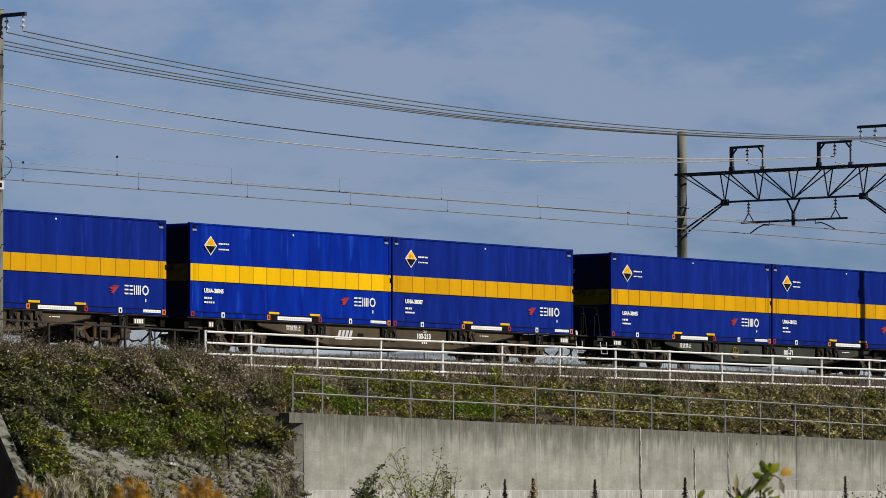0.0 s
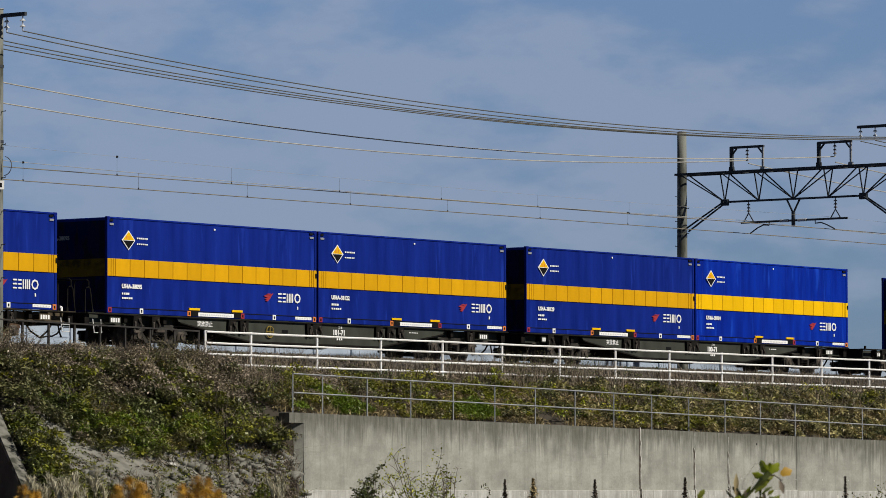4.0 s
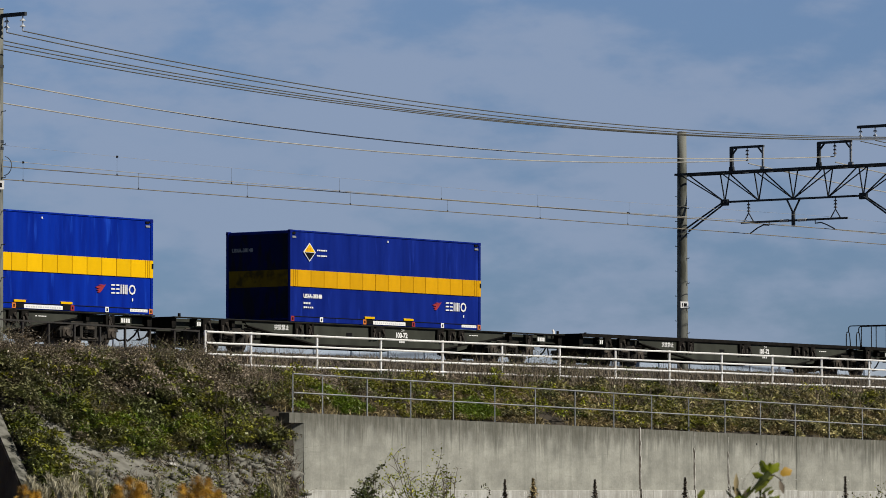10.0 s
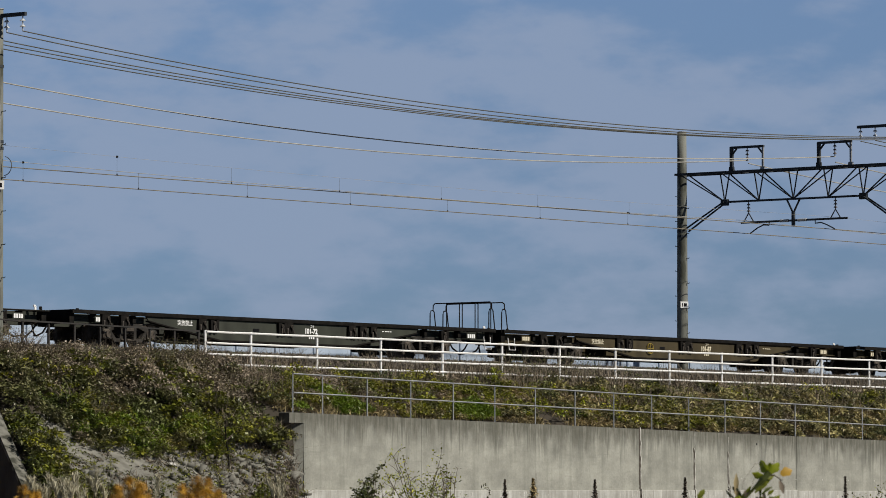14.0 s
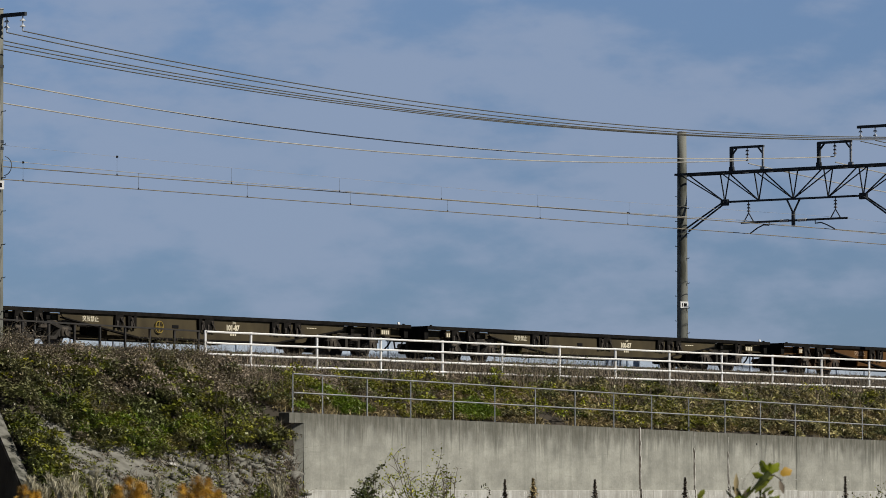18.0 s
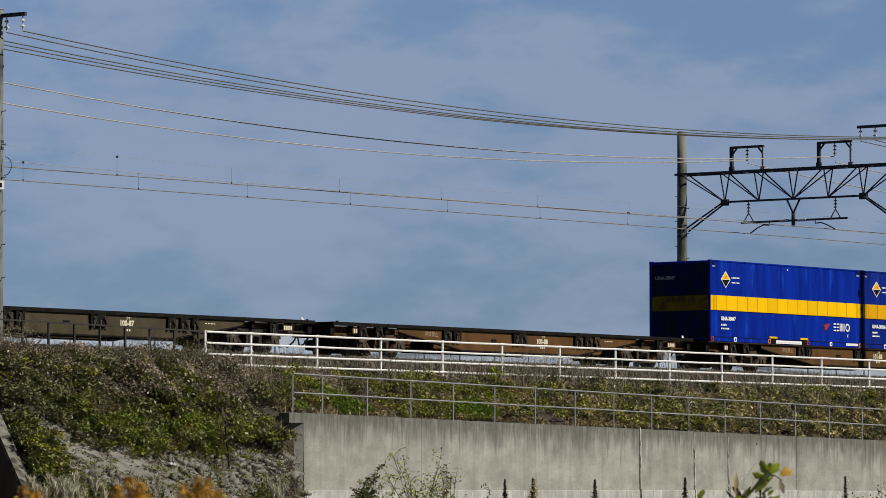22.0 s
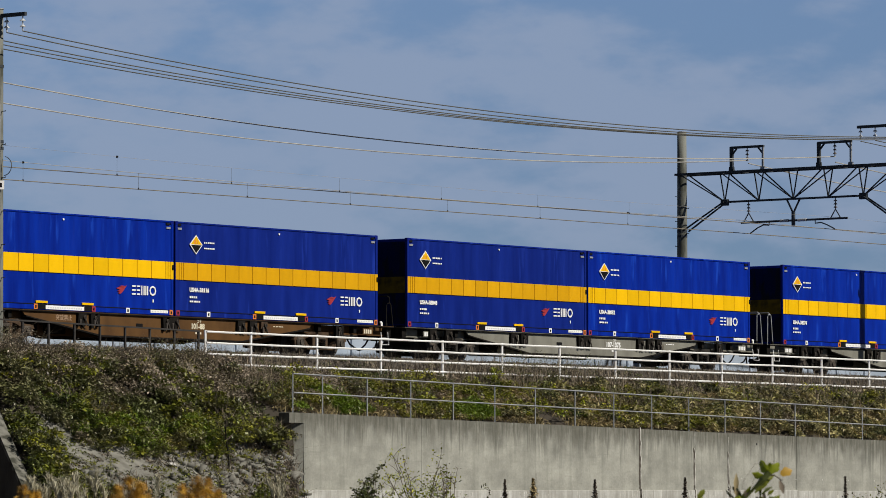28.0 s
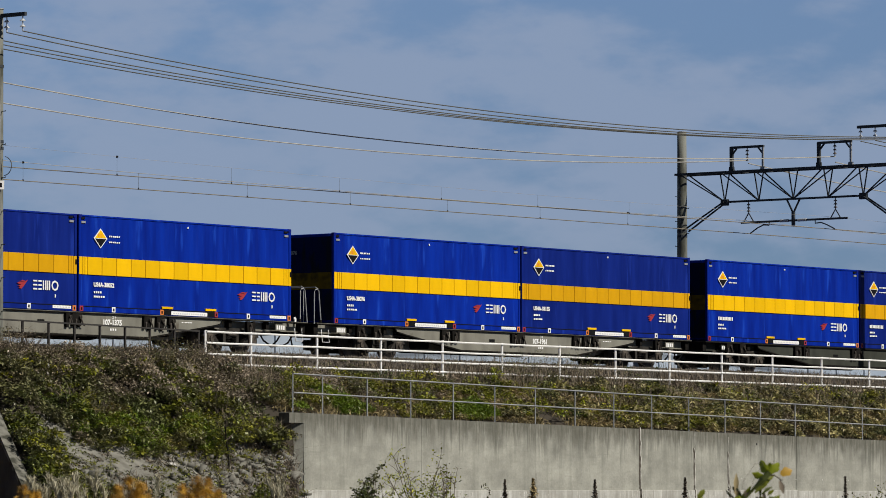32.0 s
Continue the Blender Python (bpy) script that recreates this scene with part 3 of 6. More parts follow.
def noise2(x, y, scale, seed):
    """Smooth value noise on arrays, about -1 to 1."""
    rng = np.random.RandomState(seed)
    table = rng.uniform(-1, 1, (64, 64))
    u, v = np.asarray(x) / scale, np.asarray(y) / scale
    i, j = np.floor(u).astype(int), np.floor(v).astype(int)
    a, b = u - i, v - j
    a, b = a * a * (3 - 2 * a), b * b * (3 - 2 * b)
    g = lambda p, q: table[p % 64, q % 64]
    return (g(i, j) * (1 - a) + g(i + 1, j) * a) * (1 - b) + (g(i, j + 1) * (1 - a) + g(i + 1, j + 1) * a) * b


def make_ground():
    xs = np.concatenate([[-4000, -1500, -500, -150, -40, 10, 40, 60, 72], np.arange(80, 166, 0.4), [172, 185, 210, 260, 400, 800, 1800, 4000]])
    ys = np.concatenate([[-4000, -1500, -500, -150, -40, 0, 30, 55, 68], np.arange(73, 81.0, 0.3), [81.0, 81.12, 81.22], np.arange(81.5, 100, 0.3), np.arange(100, 108, 1.0), [120, 160, 260, 500, 1200, 4000]])
    gx, gy = np.meshgrid(xs, ys)
    gz = terrain(gx, gy) + 0.05 * noise2(gx, gy, 0.9, 3) * ((gx > 80) & (gx < 166) & (gy > 73) & (gy < 84))
    n, m = len(xs), len(ys)
    a = (np.arange(m - 1)[:, None] * n + np.arange(n - 1)[None]).ravel()
    me = sheet("ground", np.stack([gx, gy, gz], -1).reshape(-1, 3), np.stack([a, a + 1, a + n + 1, a + n], 1), M["soil"], smooth=True)
    tagged(new("ground", me), "bare brown soil of flat ground and railway embankment", "ground", kind="structure")


make_ground()


def make_track():
    bed = Build()
    shape = [(85.25, -0.60), (86.35, -0.04), (86.75, -0.03), (87.3, -0.12), (94.6, -0.12), (95.9, -0.6)]
    n = len(shape)
    xs = np.arange(-130, 362, 2.0)
    v = [(x, y + 0.05 * math.sin(x * 3.1 + y), z + 0.03 * math.sin(x * 1.7 + y * 5)) for x in xs for y, z in shape]
    f = [(i * n + k, i * n + k + 1, (i + 1) * n + k + 1, (i + 1) * n + k) for i in range(len(xs) - 1) for k in range(n - 1)]
    bed.add(v, f)
    ob = tagged(part("ballast_bed", bed, M["ballast"]), "brown crushed-stone ballast bed under two tracks", "ballast", kind="structure")
    for cy in (TRACK_Y, FAR_TRACK_Y):
        for s in (-1, 1):
            y = cy + s * 0.56
            r = Build().prism([(-0.065, -0.15), (0.065, -0.15), (0.065, -0.135), (0.012, -0.11), (0.012, -0.045), (0.034, -0.03), (0.034, 0), (-0.034, 0), (-0.034, -0.03), (-0.012, -0.045), (-0.012, -0.11), (-0.065, -0.135)], 0, 490)
            r.v = [(-130 + b, y + a, c) for a, b, c in r.v]
            tagged(part("rail", r, M["rail"]), "rust-brown steel running rail on the ballast", "rail", "running rails", "structure")
    sl = Build()
    for cy in (TRACK_Y, FAR_TRACK_Y):
        for k in range(816):
            x = -129.7 + k * 0.6
            sl.box(x - 0.11, x + 0.11, cy - 1.0, cy + 1.0, -0.3, -0.155)
    tagged(part("sleepers", sl, M["sleeper"]), "grey concrete sleepers bedded in ballast under both tracks", "sleepers", kind="stuff")
    rng = np.random.RandomState(5)
    n = 17000
    x, y = rng.uniform(88, 158, n), rng.uniform(84.7, 87.0, n)
    z = np.interp(y, [85.0, 85.25, 86.35, 86.75, 87.3], [-0.57, -0.58, -0.05, -0.04, -0.13])
    octa = np.array([(1, 0, 0), (-1, 0, 0), (0, 1, 0), (0, -1, 0), (0, 0, 1), (0, 0, -1)], float)
    tri = np.array([(0, 2, 4), (2, 1, 4), (1, 3, 4), (3, 0, 4), (2, 0, 5), (1, 2, 5), (3, 1, 5), (0, 3, 5)])
    pts = octa[None] * rng.uniform(0.02, 0.075, (n, 6, 1)) + rng.uniform(-0.012, 0.012, (n, 6, 3)) + np.stack([x, y, z], 1)[:, None]
    me = sheet("ballast_stones", pts.reshape(-1, 3), (tri[None] + np.arange(n)[:, None, None] * 6).reshape(-1, 3), M["stone"])
    tagged(new("ballast_stones", me), "loose brown crushed stones on the ballast shoulder", "stones", kind="stuff")


make_track()


# ---- retaining wall, concrete slope, wing wall ----
def make_wall():
    wall = base("wall_retaining", pose(0, 0, 0), "weathered grey concrete retaining wall with dark runs of dirt", "wall", kind="structure")
    cuts = [99.81, 105.1, 110.6, 115.92, 118.83, 120.70, 124.6, 129.6, 134.6, 140, 146, 152, 158]
    for a, b in zip(cuts, cuts[1:]):
        p = Build()
        gap = 0.012 if a in (115.92, 120.70) else 0.004
        x0, x1 = a + gap, b - gap
        o = [(x0, -6.2), (x1, -6.2), (x1, wall_top(x1) - 0.02), (x1 - 0.02, wall_top(x1)), (x0 + 0.02, wall_top(x0)), (x0, wall_top(x0) - 0.02)]
        if a == cuts[0]:  # the first panel's top runs on past its foot
            o = [(a, -6.2), (x1, -6.2), (x1, wall_top(x1) - 0.02), (x1 - 0.02, wall_top(x1)), (99.19, wall_top(99.19)), (99.17, wall_top(99.17) - 0.02), (99.17, -2.165), (a, -2.165)]
        p.prism(o, 81.0, 81.37 if a == cuts[0] else 81.30)
        part("panel", p, M["wall"], wall)
    core = Build().prism([(99.95, -6.2), (158, -6.2), (158, wall_top(158) - 0.03), (99.95, wall_top(99.95) - 0.03)], 81.03, 81.27)
    part("joint_filler", core, M["crack"], wall, "dark joint filler")
    for a, b in zip(cuts, cuts[1:]):
        part("footing", Build().box(a + 0.004, b - 0.004, 80.955, 81.02, -6.2, -4.0 + 0.012 * math.sin(a), 0.01), M["footing"], wall, "lime-streaked footing course")
    # the end: a splayed return under the overhanging top
    plan = [(99.808, 81.003), (99.55, 81.24), (99.55, 81.52), (99.806, 81.52)]
    low = [(x + 0.06 * (k == 0), y, -6.2) for k, (x, y) in enumerate(plan)] + [(x, y, -2.170) for x, y in plan]
    part("return", Build().add(low, [(0, 1, 2, 3), (7, 6, 5, 4), (0, 4, 5, 1), (1, 5, 6, 2), (2, 6, 7, 3), (3, 7, 4, 0)]), M["wall"], wall, "splayed end of the wall")
    rng = random.Random(4)
    # cracks and seeping joints with lime beside them
    for x, z1, w in ((115.92, -2.1, 0.044), (118.83, -2.7, 0.030), (120.70, -2.8, 0.026), (120.76, -3.6, 0.012), (110.6, -3.5, 0.006)):
        c, lm, z = Build(), Build(), z1
        left, right, lime = [], [], []
        while z > -5.6:
            d = rng.uniform(-0.010, 0.010)
            ww = w * rng.uniform(0.5, 1.25)
            left.append((x - ww + d, z))
            right.append((x + ww + d, z))
            lime.append((x + ww + d + rng.uniform(0.01, 0.05), z))
            z -= rng.uniform(0.07, 0.16)
        cut = sum(1 for p in left if p[1] > -3.98)
        c.prism(left[:cut][::-1] + right[:cut], 80.9945, 80.9988)
        c.prism(left[cut - 1:][::-1] + right[cut - 1:], 80.951, 80.9545)
        part("crack", c, M["crack"], wall, "dark seeping crack")
        if w > 0.0125:
            lm.prism(right[:cut][::-1] + lime[:cut], 80.9955, 80.9988)
            lm.prism(right[cut - 1:][::-1] + lime[cut - 1:], 80.952, 80.9545)
            part("lime_run", lm, M["lime"], wall, "white lime bloom beside a crack")
    for x, z1, w in ((118.865, -2.25, 0.020), (120.725, -2.35, 0.016), (115.955, -3.2, 0.016), (112.9, -3.3, 0.010)):
        lm, z, edge = Build(), z1, []
        while z > -4.0:
            edge.append((x + w * rng.uniform(0.15, 1.3), z))
            z -= rng.uniform(0.05, 0.14)
        lm.prism([(x, edge[-1][1])] + edge[::-1] + [(x, edge[0][1])], 80.9955, 80.9988)
        part("lime_run", lm, M["lime"], wall, "white lime bloom beside a joint")
    for k in range(70):
        x = rng.choice((116.0, 118.9, 110.0)) + rng.gauss(0, 0.5) if k % 2 == 0 else rng.uniform(101, 134)
        h, w = rng.uniform(0.05, 0.5), rng.uniform(0.012, 0.05)
        z = -4.0 - rng.uniform(0.01, 0.16)
        part("lime_drip", Build().prism([(x, z), (x + 0.3 * w, z - 0.6 * h), (x + 0.45 * w, z - h), (x + 0.6 * w, z - h * 0.4), (x + w, z - 0.03)], 80.951, 80.9545), M["lime"], wall)
    part("tie_hole", Build().disc(122.31, 80.992, 80.9985, -2.55, 0.03, 10), M["black"], wall, "small dark tie hole")
    for k in range(7):
        x = 119.9 + k * 1.55
        part("drain_hole", Build().disc(x, 80.99, 81.004, -3.62 - 0.01 * k, 0.022, 10), M["lime"], wall, "small limed drain hole")


make_wall()


def bush_edge_y(x, y):
    """The lower edge of the shrubs on the open slope."""
    return np.interp(x, [88.75, 89.15, 89.4, 89.55, 90.0, 91.8, 94.8, 97.0, 97.8], [81.5, 81.0, 80.45, 79.85, 79.62, 79.5, 79.5, 79.35, 79.8]) + np.where(x > 90, 0.20, 0.10) * noise2(x, y, 0.8, 11)


def make_slope():
    rng = np.random.RandomState(8)
    ob = base("concrete_slope", pose(0, 0, 0), "cracked pale concrete slope paving at the foot of the embankment", "slope", kind="structure")
    # rows of cast slabs, a little uneven
    for row in range(7):
        y0 = 81.4 - row * 0.95
        x = wing_x(y0) + 0.45
        while x < slope_end_x(y0 - 0.4) - 0.75:
            w = rng.uniform(1.0, 1.9)
            x1 = min(x + w, slope_end_x(y0 - 0.4) - 0.60)
            if y0 < 81.0 or x < 92:
                b, n = Build(), 5
                off, tx = 0.06 + rng.uniform(0, 0.02), rng.uniform(-0.008, 0.008)
                g = [[None] * n for _ in range(n)]
                vs = []
                for i in range(n):
                    for j in range(n):
                        px = x + 0.003 + (x1 - x - 0.006) * i / (n - 1) + rng.uniform(-0.012, 0.012)
                        py = y0 - 0.012 - 0.926 * j / (n - 1) + rng.uniform(-0.012, 0.012)
                        e = 0.012 if i in (0, n - 1) or j in (0, n - 1) else 0
                        vs.append((px, py, -0.55 - (84 - py) * 0.60 + off + tx * (px - x) - e + rng.uniform(-0.012, 0.012)))
                k = len(vs)
                fs = [(i * n + j, i * n + j + 1, (i + 1) * n + j + 1, (i + 1) * n + j) for i in range(n - 1) for j in range(n - 1)]
                rim = [j for j in range(n)] + [i * n + n - 1 for i in range(1, n)] + [(n - 1) * n + j for j in range(n - 2, -1, -1)] + [i * n for i in range(n - 2, 0, -1)]
                low = [(vs[r][0], vs[r][1], vs[r][2] - 0.22) for r in rim]
                fs += [(rim[i], rim[(i + 1) % len(rim)], k + (i + 1) % len(rim), k + i) for i in range(len(rim))]
                b.add(vs + low, fs)
                part("slab", b, M["revetment"], ob, smooth=False)
            x = x1
    wing = base("wing_wall", pose(0, 0, 0), "skewed concrete wing wall of an underpass, shade put into its dark colour, with a pale coping", "wing wall", kind="structure")
    top = lambda y: -0.55 - (84 - y) * 0.60 + 0.10
    for name, a, b, lift, mat in (("face", -0.27, 0.02, 0.0, M["wing"]), ("coping", -0.30, 0.10, 0.08, M["old_coping"])):
        m = Build()
        vs, ys = [], np.linspace(75.5, 84.6, 14)
        for y in ys:
            x, z = wing_x(y), top(y)
            zl = GROUND - 0.3 if name == "face" else z - 0.06
            vs += [(x + a, y, zl), (x + a, y, z + lift), (x + b, y, z + lift), (x + b, y, zl)]
        fs = [(i * 4 + k, i * 4 + (k + 1) % 4, i * 4 + 4 + (k + 1) % 4, i * 4 + 4 + k) for i in range(len(ys) - 1) for k in range(4)]
        fs += [(0, 1, 2, 3), tuple(len(vs) - 4 + k for k in (3, 2, 1, 0))]
        m.add(vs, fs)
        part(name, m, mat, wing)


make_slope()


# ---- fences ----
def make_white_fence():
    fence = base("white_fence", pose(0, 84.0, 0), "white-painted steel pipe fence with four rails along the track", "fence")
    post = fixed_normals(Build().tube([(0, 0, -1.0), (0, 0, 0.44)], 0.038, 8).mesh("post", M["fence_white"]))
    xs = [99.14] + [101.13 + 2.962 * k for k in range(20)]
    for x in xs:
        part("post", post, None, fence, at=pose(x, 0, 0))
    for a, b in zip(xs, xs[1:]):
        for i, z in enumerate((0.40, 0.090, -0.215, -0.50)):
            part("rail", Build().tube([(a, -0.045, z), ((a + b) / 2, -0.045, z - 0.006), (b, -0.045, z)], 0.0305, 6), M["fence_white"], fence)


def make_grey_fence():
    fence = base("grey_fence", pose(0, 81.12, 0), "galvanised grey pipe railing on the retaining wall", "fence")
    z = lambda x: -0.81 - (x - 99.31) * 0.01765
    xs = [99.46] + [100.765 + 1.995 * k for k in range(26)]
    for x in xs:
        part("post", Build().tube([(x, 0, wall_top(x) - 0.1), (x, 0, z(x) + 0.01)], 0.022, 6), M["galvanised"], fence)
        part("foot", Build().disc(0, -0.05, 0.0, 0, 0.055, 8), M["galvanised"], fence, at=pose(x, 0, wall_top(x), 90))
    for a, b in zip(xs, xs[1:]):
        for d in (0.0, 0.52):
            part("rail", Build().tube([(a, -0.02, z(a) - d), (b, -0.02, z(b) - d)], 0.019, 6), M["galvanised"], fence)


def make_dark_fence():
    fence = base("dark_fence", pose(0, 84.05, 0), "low near-black steel fence at the top of the embankment", "fence")
    z = lambda x: 0.49 - (x - 90.77) * 0.0105
    xs = [88.61 + 1.03 * k for k in range(11)]
    for x in xs:
        part("post", Build().box(x - 0.028, x + 0.028, -0.025, 0.025, -0.75, z(x)), M["fence_dark"], fence)
    for a, b in zip(xs, xs[1:]):
        part("rail", Build().beam((a, -0.035, z(a)), (b, -0.035, z(b)), 0.04, 0.042), M["fence_dark"], fence)
        part("rail", Build().beam((a, -0.035, z(a) - 0.62), (b, -0.035, z(b) - 0.62), 0.04, 0.045), M["fence_dark"], fence)


def make_barrier():
    """A low panelled barrier along the far side of the line."""
    t = base("barrier", pose(0, 97.0, 0), "low pale blue-grey panel barrier beyond the far track", "barrier")
    for k in range(52):
        x = 96.0 + 2.0 * k
        part("panel", shared_panel, None, t, at=pose(x, 0, 0))
        part("post", shared_post, None, t, at=pose(x, -0.04, 0))


shared_panel = fixed_normals(Build().box(0.05, 1.95, -0.03, 0.03, -0.7, 1.22, 0.01).box(0.05, 1.95, -0.045, -0.03, 0.25, 0.29).box(0.05, 1.95, -0.045, -0.03, 0.75, 0.79).mesh("panel", M["barrier"]))
shared_post = fixed_normals(Build().box(-0.05, 0.05, -0.05, 0.05, -0.9, 1.23, 0.008).mesh("post", M["barrier"]))
make_white_fence()
make_grey_fence()
make_dark_fence()
make_barrier()


# ---- catenary gantries, wires ----
def insulator(thing, x, y, z0, z1, mat, shed=0.075, count=3, name="insulator"):
    b = Build().tube([(x, y, z0), (x, y, z1)], 0.02, 6)
    for k in range(count):
        z = z0 + (z1 - z0) * (k + 0.8) / (count + 0.6)
        b.tube([(x, y, z + 0.035), (x, y, z + 0.012), (x, y, z - 0.02)], 0.03, 10, shed)
    return part(name, b, mat, thing)


def make_gantry(x, group="catenary gantries"):
    """Two concrete poles, a truss across both tracks and what hangs from it; x along the track."""
    g = base("catenary_gantry", pose(x, 0, 0), "grey steel truss gantry on two concrete poles over the tracks", "gantry", group)
    rng = random.Random(7)
    for y, top in ((95.2, 8.98), (85.8, 8.98)):
        p = part("pole", Build().tube([(0, y, -0.9 + (top + 0.9) * k / 6) for k in range(7)], 0.21 if y > 90 else 0.18, 20, 0.165 if y > 90 else 0.15), M["pole"], g, "spun concrete pole", smooth=True)
        part("cap", Build().tube([(0, y, top - 0.01), (0, y, top + 0.015)], 0.17, 14), M["galvanised"], p)
        for k in range(14):
            z = 0.8 + k * 0.45
            s = 1 if k % 2 else -1
            part("step_bolt", Build().tube([(0, y + s * 0.15, z), (0, y + s * 0.30, z), (0, y + s * 0.30, z + 0.03)], 0.012, 5), M["gantry"], p)
        for z in (7.42, 5.38, 5.2):
            part("band", Build().tube([(0, y, z - 0.04), (0, y, z + 0.04)], 0.19 if y > 90 else 0.172, 16), M["gantry"], p)
        plate = part("enamel_plate", Build().box(-0.15, 0.15, -0.012, 0.0, -0.12, 0.12, 0.004), M["white"], p, "small white enamel plate", at=pose(-0.12, y - 0.165, 2.72 if y > 90 else 4.2, 0, 0, -36))
        part("bar", Build().box(-0.09, -0.06, -0.018, -0.0125, -0.06, 0.06), M["black"], plate)
        part("bar", Build().box(-0.02, 0.09, -0.018, -0.0125, -0.06, 0.06), M["black"], plate)
    tz, bz, w = 7.42, 6.37, 0.30
    for s in (-1, 1):
        part("top_chord", Build().beam((s * w, 95.3, tz), (s * w, 85.98, tz), 0.08, 0.08), M["gantry"], g)
    nodes = [93.34, 91.88, 90.42, 88.95, 87.49]
    part("bottom_chord", Build().beam((0, nodes[0] + 0.1, bz), (0, nodes[-1] - 0.1, bz), 0.09, 0.07), M["gantry"], g)
    diag = [(95.1, nodes[0]), (nodes[0], nodes[1]), (nodes[1], nodes[2]), (nodes[3], nodes[2]), (nodes[4], nodes[3]), (85.9, nodes[4])]
    for s in (-1, 1):
        for y in nodes:
            part("web_post", Build().beam((s * w, y, tz), (0, y, bz), 0.036, 0.036), M["gantry"], g)
        for a, b in diag:
            part("web_diagonal", Build().beam((s * w, a, tz), (0, b, bz), 0.038, 0.038), M["gantry"], g)
        for a, b in ((95.05, nodes[0]), (85.95, nodes[4])):
            part("knee_brace", Build().beam((s * 0.19, a, 5.38), (s * 0.09, b, bz), 0.045, 0.05), M["gantry"], g)
    for k in range(9):
        part("cross_tie", Build().beam((-w, 94.6 - k * 1.05, tz), (w, 94.6 - k * 1.05, tz), 0.05, 0.05), M["gantry"], g)
    for y in (nodes[0], nodes[-1]):
        part("gusset", Build().box(-0.06, 0.06, y - 0.16, y + 0.16, bz - 0.13, bz + 0.10, 0.02), M["gantry"], g)
    for y0, y1 in ((93.04, 91.70), (89.33, 88.0)):
        frame_part = part("feeder_frame", Build().beam((0, y0 + 0.05, 8.31), (0, y1 - 0.04, 8.31), 0.09, 0.085).beam((0, y0, tz), (0, y0, 8.33), 0.12, 0.10).beam((0, y0 - 0.05, 8.08), (0, y0 - 0.22, 8.27), 0.05, 0.05).beam((0, y1 + 0.03, 8.08), (0, y1 + 0.2, 8.27), 0.05, 0.05), M["gantry"], g)
        # post and foot paler than their twins: sunlit look put into the colour
        part("post", Build().beam((0, y1, tz), (0, y1, 8.30), 0.075, 0.055), M["galvanised"], frame_part, "pale post, its sunlit look put into the colour")
        part("foot", Build().prism([(-0.05, tz + 0.05), (0.05, tz + 0.05), (0.03, tz + 0.2), (-0.03, tz + 0.2)], y0 - 0.10, y0 + 0.10), M["gantry"], frame_part)
        part("foot", Build().prism([(-0.05, tz + 0.05), (0.05, tz + 0.05), (0.03, tz + 0.16), (-0.03, tz + 0.16)], y1 - 0.09, y1 + 0.09), M["galvanised"], frame_part)
        insulator(g, 0, (y0 + y1) / 2, 8.28, 7.80, M["insulator"])
    part("hanger", Build().beam((0, 90.42 - 0.28, bz), (0, 90.42, 5.86), 0.05, 0.05).beam((0, 90.42 + 0.28, bz), (0, 90.42, 5.86), 0.05, 0.05).beam((0, 90.42, 5.92), (0, 90.42, 5.42), 0.10, 0.10), M["gantry"], g)
    part("registration_pipe", Build().tube([(0, 92.64, 5.60), (0, 88.15, 5.61)], 0.038, 8), M["gantry"], g)
    for y in (90.80, 90.05):
        part("pipe_insulator", Build().tube([(0, y - 0.18, 5.605), (0, y - 0.09, 5.605), (0, y + 0.09, 5.605), (0, y + 0.18, 5.605)], 0.052, 10), M["lime"], g, "pale pipe insulator")
    for y in (92.32, 88.65):
        insulator(g, 0, y, 6.33, 5.92, M["insulator"])
        part("yoke", Build().beam((0, y, 5.94), (0, y - 0.2, 5.64), 0.03, 0.03).beam((0, y, 5.94), (0, y + 0.2, 5.64), 0.03, 0.03), M["gantry"], g)
    for y0, y1, z1 in ((91.45, 92.25, 5.19), (89.5, 88.68, 5.22)):
        d = y1 - y0
        part("steady_arm", Build().tube([(0, y0, 5.6), (0, y0, 5.47), (0, y0 + d * 0.3, 5.49), (0, y0 + d * 0.6, 5.40), (0, y1, z1 + 0.02)], 0.024, 6), M["gantry"], g)
    part("crossarm", Build().beam((0, 84.78, 8.79), (0, 87.72, 8.79), 0.09, 0.10), M["gantry"], g)
    for y in WIRE_Y:
        insulator(g, 0, y, 8.75, 8.34, M["porcelain"], 0.085, 2)
    loop = [(0.05, 85.62 - 0.30 * math.sin(a), 4.72 + 0.26 * math.cos(a)) for a in np.linspace(0.2, math.pi - 0.1, 12)]
    part("cable_loop", Build().tube(loop, 0.012, 5), M["wire_dark"], g)
    for a in (0.25, 1.4):
        part("conduit", Build().tube([(-0.1, 85.62, 0.1), (-0.1, 85.62, 5.0 + a)], 0.02, 6), M["galvanised"], g)
    return g


WIRE_Y = (84.89, 85.47, 86.40, 86.99, 87.59)
GANTRIES = (92.58, 138.96)
make_gantry(GANTRIES[0])
make_gantry(GANTRIES[1])


LINE = ((8.329, 8.306, 0.785), (8.322, 8.304, 0.817), (8.277, 8.282, 0.746), (8.290, 8.312, 0.733), (8.288, 8.341, 0.703))
FEED = ((7.598, 7.796, 0.886), (7.718, 7.826, 0.899))


def sagging(x0, x1, y, z0, z1, sag, n=24):
    return [(x0 + (x1 - x0) * k / n, y, z0 + (z1 - z0) * k / n - 4 * sag * (k / n) * (1 - k / n)) for k in range(n + 1)]


